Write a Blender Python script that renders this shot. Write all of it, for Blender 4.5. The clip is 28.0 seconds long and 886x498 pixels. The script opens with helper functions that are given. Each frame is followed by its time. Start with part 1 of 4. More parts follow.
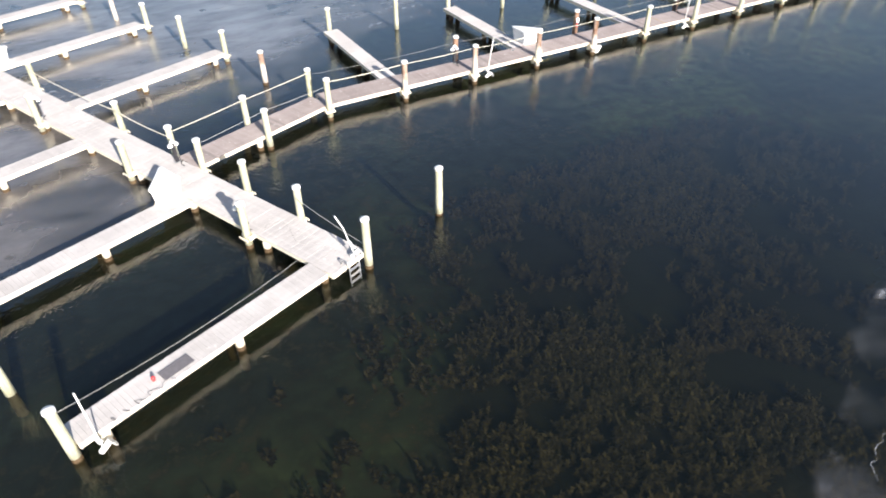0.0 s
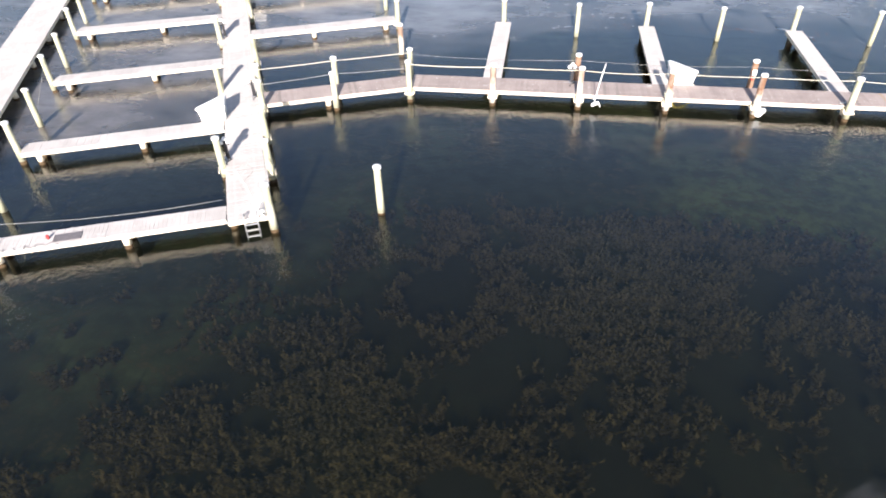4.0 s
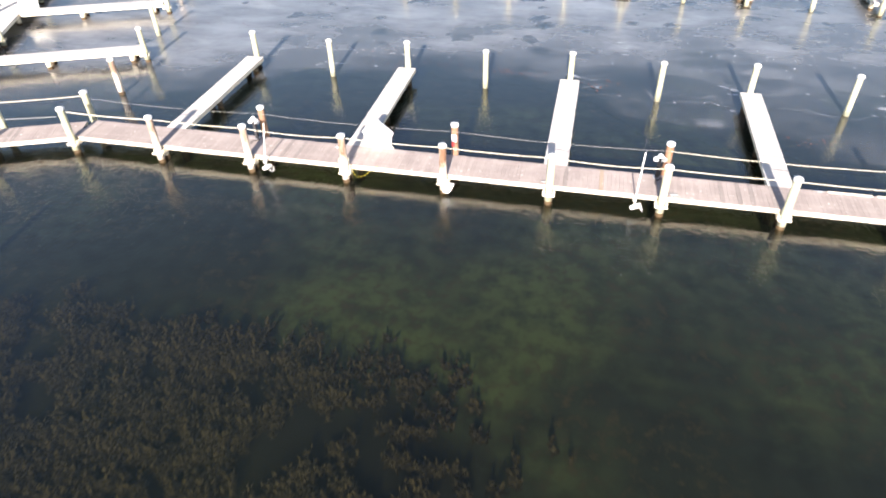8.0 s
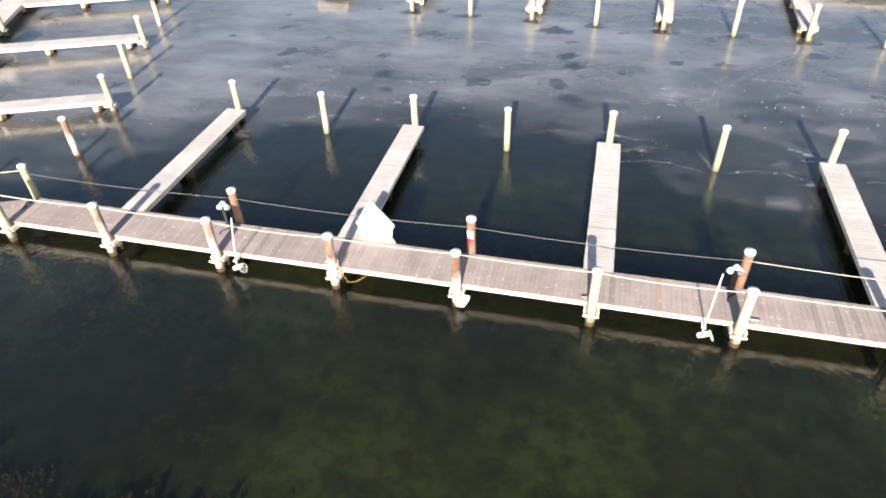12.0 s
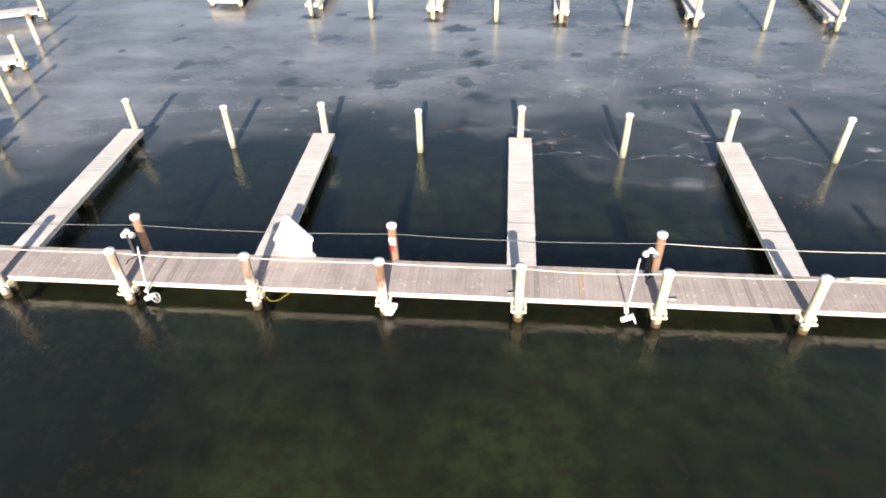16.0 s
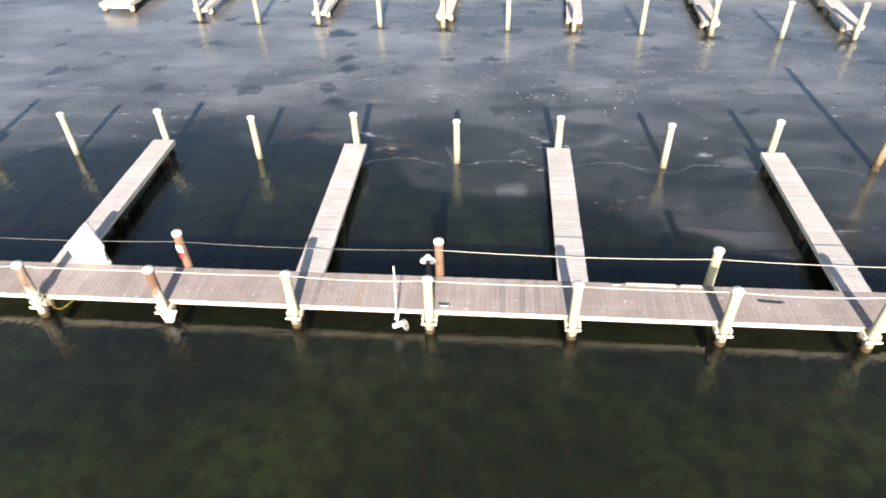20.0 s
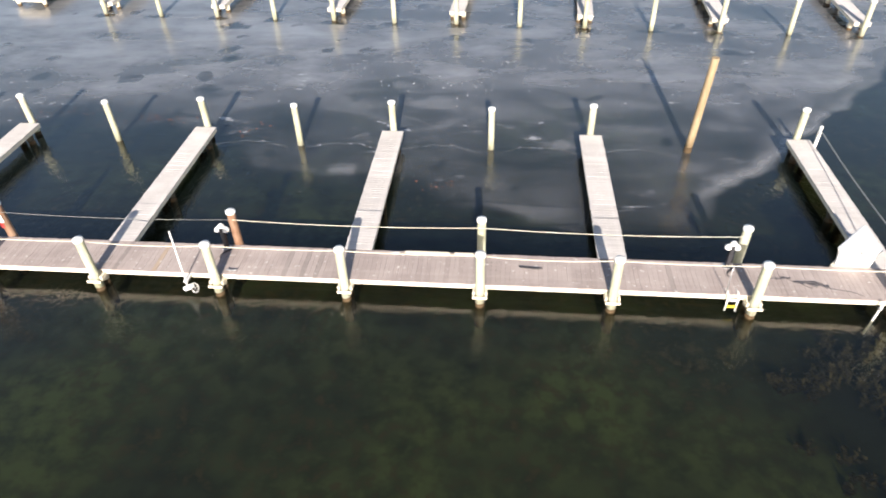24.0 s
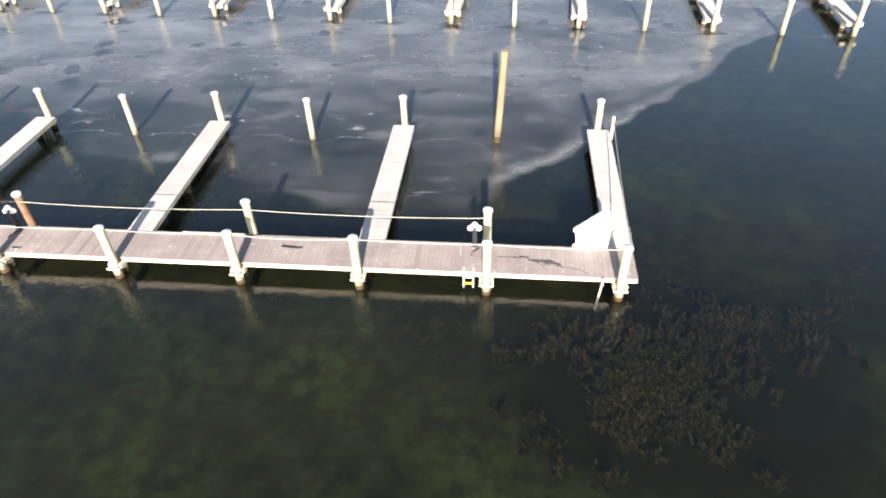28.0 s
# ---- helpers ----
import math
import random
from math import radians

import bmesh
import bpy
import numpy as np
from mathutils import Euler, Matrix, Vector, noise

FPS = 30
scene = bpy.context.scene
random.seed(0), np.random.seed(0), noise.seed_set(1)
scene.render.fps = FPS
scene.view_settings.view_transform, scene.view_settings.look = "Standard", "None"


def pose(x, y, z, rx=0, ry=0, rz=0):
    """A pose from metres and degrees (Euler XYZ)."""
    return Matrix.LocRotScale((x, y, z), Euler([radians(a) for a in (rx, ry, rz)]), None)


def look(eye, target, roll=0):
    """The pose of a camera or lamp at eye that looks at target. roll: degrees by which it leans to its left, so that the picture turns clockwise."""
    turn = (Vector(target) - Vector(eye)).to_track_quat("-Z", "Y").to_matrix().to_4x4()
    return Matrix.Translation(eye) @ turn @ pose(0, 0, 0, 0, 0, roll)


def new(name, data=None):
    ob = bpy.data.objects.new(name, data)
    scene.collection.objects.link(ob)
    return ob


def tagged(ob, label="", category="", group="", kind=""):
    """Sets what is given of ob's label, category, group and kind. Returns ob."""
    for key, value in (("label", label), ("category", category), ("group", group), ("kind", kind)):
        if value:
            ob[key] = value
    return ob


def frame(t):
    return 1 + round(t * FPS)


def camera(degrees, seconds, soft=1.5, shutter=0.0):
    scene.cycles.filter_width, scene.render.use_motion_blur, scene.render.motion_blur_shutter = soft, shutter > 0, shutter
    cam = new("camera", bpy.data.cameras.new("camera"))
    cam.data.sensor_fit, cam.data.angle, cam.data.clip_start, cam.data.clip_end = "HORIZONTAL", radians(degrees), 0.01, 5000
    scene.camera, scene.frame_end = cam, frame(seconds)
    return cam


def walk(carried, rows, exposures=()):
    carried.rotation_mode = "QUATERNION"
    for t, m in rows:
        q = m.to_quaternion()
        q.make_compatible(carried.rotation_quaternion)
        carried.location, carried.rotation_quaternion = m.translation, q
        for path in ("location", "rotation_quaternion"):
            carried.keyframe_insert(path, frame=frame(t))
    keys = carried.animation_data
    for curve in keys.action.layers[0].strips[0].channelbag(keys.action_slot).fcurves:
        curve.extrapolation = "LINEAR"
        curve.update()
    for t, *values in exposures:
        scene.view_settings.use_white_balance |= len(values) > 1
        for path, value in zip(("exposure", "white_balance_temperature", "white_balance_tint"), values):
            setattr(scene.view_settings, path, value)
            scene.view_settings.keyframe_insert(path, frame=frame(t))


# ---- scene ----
cam = camera(68.6, 28.0, soft=1.8, shutter=0.5)
METRES, EYE, TILT, LEAN, TURN = 63.59, 14.44, 0.0, 0.0, -29.4
ROWS = [
    (0.0, 0.0, 0.0, 0.0, -0.14, -38.4, 0.18),
    (0.5, 0.031, 0.0037, 0.0002, 4.96, -38.5, 0.25),
    (1.0, 0.0595, 0.0096, 0.0002, 9.62, -38.58, 0.36),
    (1.5, 0.0897, 0.0183, 0.0001, 14.61, -38.62, 0.46),
    (2.0, 0.1168, 0.0285, -0.0004, 19.19, -38.64, 0.58),
    (2.5, 0.1454, 0.042, -0.0012, 24.08, -38.67, 0.69),
    (4.5, 0.2505, 0.1207, -0.002, 40.67, -38.84, 1.12),
    (5.0, 0.2822, 0.1504, -0.0022, 42.09, -38.84, 1.1),
    (5.5, 0.3175, 0.1859, -0.0028, 42.36, -38.84, 1.09),
    (6.0, 0.3494, 0.2197, -0.0038, 42.38, -38.8, 1.05),
    (6.5, 0.3766, 0.25, -0.0043, 42.2, -38.74, 0.94),
    (7.0, 0.3863, 0.271, -0.0052, 42.11, -38.75, 0.93),
    (7.5, 0.3796, 0.2987, -0.0064, 42.22, -38.76, 1.02),
    (8.0, 0.3563, 0.3286, -0.0079, 42.16, -38.95, 1.01),
    (8.5, 0.3365, 0.3508, -0.0088, 42.28, -38.94, 1.15),
    (9.0, 0.3301, 0.3583, -0.0087, 42.38, -39.0, 1.22),
    (9.5, 0.3238, 0.3656, -0.009, 42.51, -39.0, 1.31),
    (10.0, 0.3135, 0.3769, -0.0091, 42.61, -39.02, 1.39),
    (10.5, 0.3061, 0.3856, -0.0096, 42.78, -39.03, 1.46),
    (11.0, 0.2987, 0.393, -0.0101, 42.94, -39.02, 1.5),
    (11.5, 0.292, 0.399, -0.0103, 43.1, -39.06, 1.52),
    (13.5, 0.2852, 0.4062, -0.01, 41.93, -39.25, 1.43),
    (14.0, 0.2853, 0.4065, -0.0099, 40.47, -39.29, 1.4),
    (14.5, 0.2854, 0.4066, -0.0098, 38.56, -39.34, 1.33),
    (15.0, 0.2855, 0.4067, -0.0098, 36.94, -39.37, 1.3),
    (15.5, 0.2855, 0.4068, -0.0097, 35.45, -39.41, 1.27),
    (16.0, 0.285, 0.4063, -0.0097, 34.48, -39.43, 1.19),
    (16.5, 0.2856, 0.407, -0.0096, 33.96, -39.44, 1.23),
    (17.0, 0.2912, 0.4117, -0.0096, 33.85, -39.41, 1.18),
    (17.5, 0.3034, 0.4204, -0.0095, 33.87, -39.4, 1.1),
    (18.0, 0.3171, 0.4296, -0.0091, 33.89, -39.4, 1.08),
    (18.5, 0.3313, 0.4392, -0.0088, 33.93, -39.4, 1.06),
    (19.0, 0.3442, 0.4479, -0.0086, 33.98, -39.4, 1.08),
    (19.5, 0.3573, 0.4567, -0.0082, 34.02, -39.41, 1.09),
    (20.0, 0.3688, 0.4629, -0.0079, 34.06, -39.4, 1.14),
    (20.5, 0.3818, 0.466, -0.0074, 34.11, -39.46, 1.18),
    (21.0, 0.3944, 0.4671, -0.0071, 34.14, -39.44, 1.22),
    (21.5, 0.4079, 0.4676, -0.0069, 34.17, -39.47, 1.2),
    (23.5, 0.46, 0.4926, -0.0061, 34.39, -39.41, 1.21),
    (24.0, 0.4737, 0.4988, -0.0056, 34.43, -39.45, 1.2),
    (24.5, 0.4885, 0.5054, -0.0053, 34.49, -39.46, 1.18),
    (25.0, 0.5024, 0.5115, -0.0051, 34.53, -39.46, 1.21),
    (25.5, 0.5174, 0.5184, -0.0046, 34.58, -39.51, 1.26),
    (26.0, 0.5311, 0.5246, -0.0044, 34.64, -39.5, 1.2),
    (26.5, 0.5459, 0.5317, -0.004, 34.7, -39.52, 1.22),
    (27.0, 0.5595, 0.538, -0.0036, 34.72, -39.54, 1.27),
    (27.5, 0.5743, 0.5448, -0.0034, 34.77, -39.55, 1.28),
    (28.0, 0.5879, 0.5512, -0.0032, 34.82, -39.55, 1.28),
]
walk(cam, [(t, pose(0, 0, EYE, TILT, LEAN, TURN) @ pose(METRES * x, METRES * y, METRES * z, 90 + pitch, roll, yaw) @ pose(0, 0, 0, 0, 0, -0.2)) for t, x, y, z, yaw, pitch, roll in ROWS], [(0.0, 1.28, 6280, 14), (4.0, 1.38, 6320, 17), (6.0, 1.52, 6420, 17), (8.0, 1.72, 6550, 16), (9.0, 1.42, 6620, 14), (11.0, 1.25, 6600, 14), (25.0, 1.24, 6600, 14), (28.0, 1.40, 6600, 14)])

# ---- world and light ----
SUN_ELEVATION, SUN_FROM = 23.5, Vector((0.06, -1.0, 0.0)).normalized()
world = bpy.data.worlds.new("sky")
scene.world = world
world.use_nodes = True
wn = world.node_tree
sky = wn.nodes.new("ShaderNodeTexSky")
sky.sky_type, sky.sun_disc = "NISHITA", False
sky.sun_elevation = radians(SUN_ELEVATION)
sky.sun_rotation = math.atan2(SUN_FROM.x, SUN_FROM.y)
wn.nodes["Background"].inputs["Strength"].default_value = 0.068
wn.links.new(sky.outputs["Color"], wn.nodes["Background"].inputs["Color"])
sun_data = bpy.data.lights.new("sun", "SUN")
sun_data.energy, sun_data.angle, sun_data.color = 5.0, radians(0.5), (1.0, 0.93, 0.82)
sun = new("sun", sun_data)
sun_up = SUN_FROM * math.cos(radians(SUN_ELEVATION)) + Vector((0, 0, math.sin(radians(SUN_ELEVATION))))
sun.matrix_world = look(Vector((25, 25, 0)) + sun_up * 60, (25, 25, 0))


# ---- materials ----
class Shade:
    """A small builder for node materials."""

    def __init__(self, name):
        self.mat = bpy.data.materials.new(name)
        self.mat.use_nodes = True
        self.tree = self.mat.node_tree
        self.bsdf = self.tree.nodes["Principled BSDF"]
        self.out = self.tree.nodes["Material Output"]
        self.coord = self.tree.nodes.new("ShaderNodeTexCoord")
        self.geo = self.tree.nodes.new("ShaderNodeNewGeometry")
        self.info = self.tree.nodes.new("ShaderNodeObjectInfo")

    def put(self, socket, value):
        if hasattr(value, "is_linked"):
            self.tree.links.new(value, socket)
        else:
            socket.default_value = value

    def noise(self, scale, detail=4.0, rough=0.55, stretch=(1, 1, 1), where="world", distort=0.0):
        vec = self.geo.outputs["Position"] if where == "world" else self.coord.outputs["Object"]
        m = self.tree.nodes.new("ShaderNodeMapping")
        m.inputs["Scale"].default_value = stretch
        self.tree.links.new(vec, m.inputs["Vector"])
        n = self.tree.nodes.new("ShaderNodeTexNoise")
        n.inputs["Scale"].default_value = scale
        n.inputs["Detail"].default_value = detail
        n.inputs["Roughness"].default_value = rough
        n.inputs["Distortion"].default_value = distort
        self.tree.links.new(m.outputs["Vector"], n.inputs["Vector"])
        return n.outputs["Fac"]

    def cells(self, scale, feature="DISTANCE_TO_EDGE", stretch=(1, 1, 1)):
        m = self.tree.nodes.new("ShaderNodeMapping")
        m.inputs["Scale"].default_value = stretch
        wob = self.tree.nodes.new("ShaderNodeTexNoise")
        wob.inputs["Scale"].default_value = scale * 1.7
        wob.inputs["Detail"].default_value = 3
        self.tree.links.new(self.geo.outputs["Position"], wob.inputs["Vector"])
        mixv = self.tree.nodes.new("ShaderNodeVectorMath")
        mixv.operation = "MULTIPLY_ADD"
        self.tree.links.new(wob.outputs["Color"], mixv.inputs[0])
        mixv.inputs[1].default_value = (0.22 / scale, 0.22 / scale, 0)
        self.tree.links.new(self.geo.outputs["Position"], mixv.inputs[2])
        self.tree.links.new(mixv.outputs["Vector"], m.inputs["Vector"])
        v = self.tree.nodes.new("ShaderNodeTexVoronoi")
        v.feature = feature
        v.inputs["Scale"].default_value = scale
        self.tree.links.new(m.outputs["Vector"], v.inputs["Vector"])
        return v.outputs["Distance"]

    def ramp(self, fac, stops):
        r = self.tree.nodes.new("ShaderNodeValToRGB")
        while len(r.color_ramp.elements) < len(stops):
            r.color_ramp.elements.new(0.5)
        for e, (p, c) in zip(r.color_ramp.elements, stops):
            e.position = p
            e.color = (c, c, c, 1) if isinstance(c, (int, float)) else (*c, 1)
        self.tree.links.new(fac, r.inputs["Fac"])
        return r.outputs["Color"]

    def mix(self, fac, a, b, mode="MIX"):
        m = self.tree.nodes.new("ShaderNodeMix")
        m.data_type, m.blend_type = "RGBA", mode
        self.put(m.inputs[0], fac)
        for s, v in ((m.inputs[6], a), (m.inputs[7], b)):
            self.put(s, (*v, 1) if isinstance(v, tuple) and len(v) == 3 else v)
        return m.outputs[2]

    def maths(self, op, a, b=0.0, c=0.0, clamp=False):
        m = self.tree.nodes.new("ShaderNodeMath")
        m.operation, m.use_clamp = op, clamp
        for s, v in zip(m.inputs, (a, b, c)):
            self.put(s, v)
        return m.outputs[0]

    def attribute(self, name):
        a = self.tree.nodes.new("ShaderNodeAttribute")
        a.attribute_name = name
        return a.outputs["Fac"]

    def bump(self, height, strength=0.3, distance=0.01, over=None):
        b = self.tree.nodes.new("ShaderNodeBump")
        b.inputs["Strength"].default_value = strength
        b.inputs["Distance"].default_value = distance
        self.tree.links.new(height, b.inputs["Height"])
        if over is not None:
            self.tree.links.new(over, b.inputs["Normal"])
        return b.outputs["Normal"]

    def done(self, color, rough=0.7, normal=None, metal=0.0, spec=0.4):
        self.put(self.bsdf.inputs["Base Color"], (*color, 1) if isinstance(color, tuple) else color)
        self.put(self.bsdf.inputs["Roughness"], rough)
        self.bsdf.inputs["Metallic"].default_value = metal
        self.bsdf.inputs["Specular IOR Level"].default_value = spec
        if normal is not None:
            self.tree.links.new(normal, self.bsdf.inputs["Normal"])
        return self.mat


def deck_wood(name, low, mid, high, grain=(2, 30, 30)):
    """Weathered deck boards: each board its own tone, long grain, stains."""
    s = Shade(name)
    own = s.ramp(s.info.outputs["Random"], [(0.0, low), (0.45, mid), (0.9, high), (1.0, high)])
    fine = s.noise(1.0, 5, 0.65, grain, "object")
    blot = s.noise(0.9, 4, 0.6)
    c = s.mix(s.ramp(fine, [(0.3, 0.0), (0.75, 0.55)]), own, tuple(v * 0.72 for v in mid))
    c = s.mix(s.ramp(blot, [(0.42, 0.0), (0.72, 0.6)]), c, tuple(v * 1.25 for v in high))
    streak = s.noise(1.0, 4, 0.6, (5, 1.2, 5), "object")
    c = s.mix(s.ramp(streak, [(0.5, 0.0), (0.72, 0.4)]), c, tuple(v * 1.35 for v in mid))
    spots = s.noise(7.0, 2, 0.5)
    c = s.mix(s.ramp(spots, [(0.66, 0.0), (0.74, 0.6)]), c, (0.75, 0.72, 0.68))
    return s.done(c, 0.8, s.bump(fine, 0.4, 0.004), spec=0.25)


def paint(name, color, dirt, rough=0.5):
    s = Shade(name)
    a = s.noise(2.2, 5, 0.6)
    b = s.noise(28, 3, 0.6)
    c = s.mix(s.ramp(a, [(0.5, 0.0), (0.8, 0.6)]), color, dirt)
    c = s.mix(s.ramp(b, [(0.55, 0.0), (0.8, 0.35)]), c, dirt)
    return s.done(c, rough, s.bump(b, 0.15, 0.003), spec=0.3)


def pile_wood(name, base, pale, dark, bleached=0.0):
    s = Shade(name)
    grain = s.noise(1.0, 5, 0.65, (26, 26, 1.6), "object")
    blot = s.noise(2.3, 4, 0.6, (1, 1, 0.5))
    tone = s.ramp(s.info.outputs["Random"], [(0, 0.0), (1, 0.35)])
    c = s.mix(tone, base, pale)
    c = s.mix(s.ramp(blot, [(0.46, 0.0), (0.68, 0.75)]), c, pale)
    c = s.mix(s.ramp(grain, [(0.5, 0.0), (0.72, 0.7)]), c, dark)
    if bleached:
        xyz = s.tree.nodes.new("ShaderNodeSeparateXYZ")
        s.tree.links.new(s.geo.outputs["Position"], xyz.inputs[0])
        low = s.maths("MULTIPLY_ADD", blot, 1.4, s.maths("SUBTRACT", 0.75, xyz.outputs[2]))
        c = s.mix(s.maths("MULTIPLY", s.ramp(low, [(0.0, 0.0), (0.35, 1.0)]), bleached), c, (0.62, 0.57, 0.50))
    return s.done(c, 0.8, s.bump(grain, 0.5, 0.008), spec=0.2)


def simple(name, color, rough=0.5, metal=0.0, vary=0.25):
    s = Shade(name)
    n = s.noise(9, 4, 0.6)
    c = s.mix(s.ramp(n, [(0.35, 0.0), (0.75, 1.0)]), color, tuple(v * (1 - vary) for v in color))
    return s.done(c, rough, s.bump(n, 0.1, 0.003), metal)


M_DECK = deck_wood("weathered deck boards", (0.315, 0.264, 0.245), (0.345, 0.291, 0.270), (0.38, 0.325, 0.302), (30, 2, 30))
M_PALE = deck_wood("sun-bleached finger boards", (0.485, 0.455, 0.432), (0.51, 0.48, 0.457), (0.535, 0.505, 0.482), (30, 2, 30))
M_NEW = deck_wood("newer tan board", (0.34, 0.262, 0.20), (0.355, 0.275, 0.21), (0.37, 0.29, 0.22), (30, 2, 30))
M_GREYED = deck_wood("darker greyed board", (0.265, 0.228, 0.212), (0.285, 0.245, 0.228), (0.305, 0.262, 0.242), (30, 2, 30))
M_FASCIA = paint("whitewashed timber", (0.74, 0.67, 0.53), (0.58, 0.50, 0.37), 0.7)
# timber below the decks: the shade there is put into its dark colour
M_UNDER = simple("under-deck timber with shade in its colour", (0.10, 0.085, 0.06), 0.8)
M_PILE = pile_wood("greenish treated pile", (0.34, 0.34, 0.235), (0.48, 0.48, 0.39), (0.20, 0.19, 0.12))
M_TALL = pile_wood("yellowish bare pile", (0.27, 0.20, 0.12), (0.36, 0.29, 0.19), (0.16, 0.10, 0.055))
M_BROWN = pile_wood("brown weathered pile", (0.165, 0.092, 0.058), (0.42, 0.34, 0.28), (0.09, 0.05, 0.03), 0.75)
M_BARE = pile_wood("bare brown pile", (0.20, 0.112, 0.07), (0.36, 0.25, 0.18), (0.10, 0.055, 0.033))
M_WET = pile_wood("wet stained pile", (0.065, 0.042, 0.022), (0.10, 0.068, 0.035), (0.03, 0.02, 0.012))
M_CAP = paint("white plastic cap", (0.80, 0.80, 0.77), (0.60, 0.59, 0.54), 0.45)
M_BOX = paint("white gelcoat", (0.82, 0.82, 0.80), (0.72, 0.71, 0.68), 0.35)
M_ROPE = simple("cream rope", (0.74, 0.69, 0.55), 0.9)
M_ROPE_GREY = simple("grey wire rope", (0.30, 0.30, 0.28), 0.7)
M_METAL = simple("galvanised steel", (0.55, 0.56, 0.57), 0.4, 0.8)
M_BLACK = simple("black plastic", (0.03, 0.03, 0.035), 0.5)
M_MAT = simple("grey mat", (0.16, 0.15, 0.16), 0.95)
M_RED = simple("red plastic", (0.55, 0.05, 0.05), 0.5)
M_YELLOW = simple("yellow plastic", (0.75, 0.60, 0.06), 0.5)
M_BLUE = simple("pale blue plastic", (0.35, 0.5, 0.65), 0.5)


def water_material():
    s = Shade("lake water")
    t = s.tree
    chop = s.noise(1.0, 1.5, 0.45, (8.4, 5.2, 1.0), distort=0.2)
    swell = s.noise(1.3, 2, 0.5)
    calm = s.ramp(s.noise(0.13, 3, 0.5), [(0.35, 0.55), (0.62, 1.0)])
    xyz = t.nodes.new("ShaderNodeSeparateXYZ")
    t.links.new(s.geo.outputs["Position"], xyz.inputs[0])
    basin = s.maths("MULTIPLY", s.maths("SUBTRACT", xyz.outputs[1], 29.5), 0.12, clamp=True)
    h = s.maths("MULTIPLY", s.maths("MULTIPLY", chop, calm), s.maths("MULTIPLY_ADD", basin, -0.6, 1.0))
    n = s.bump(h, 1.0, 0.029, s.bump(swell, 0.25, 0.010))
    gloss = t.nodes.new("ShaderNodeBsdfGlossy")
    gloss.inputs["Roughness"].default_value = 0.0
    t.links.new(n, gloss.inputs["Normal"])
    clear = t.nodes.new("ShaderNodeBsdfTransparent")
    clear.inputs["Color"].default_value = (0.78, 0.82, 0.68, 1)
    facing = t.nodes.new("ShaderNodeLayerWeight")
    facing.inputs["Blend"].default_value = 0.5
    mirror = s.maths("MULTIPLY_ADD", s.maths("POWER", facing.outputs["Facing"], 3.1), 1.0, 0.030)
    m = t.nodes.new("ShaderNodeMixShader")
    t.links.new(mirror, m.inputs[0])
    silt = t.nodes.new("ShaderNodeBsdfDiffuse")
    cloud = s.noise(0.1, 3, 0.5)
    murk = s.mix(s.ramp(cloud, [(0.35, 0.0), (0.65, 1.0)]), (0.0040, 0.0058, 0.0062), (0.0066, 0.0092, 0.0074))
    s.put(silt.inputs["Color"], s.mix(basin, murk, (0.0100, 0.0175, 0.0170)))
    body = t.nodes.new("ShaderNodeMixShader")
    body.inputs[0].default_value = 0.46
    t.links.new(clear.outputs[0], body.inputs[1])
    t.links.new(silt.outputs[0], body.inputs[2])
    t.links.new(body.outputs[0], m.inputs[1])
    t.links.new(gloss.outputs[0], m.inputs[2])
    t.links.new(m.outputs[0], s.out.inputs["Surface"])
    return s.mat


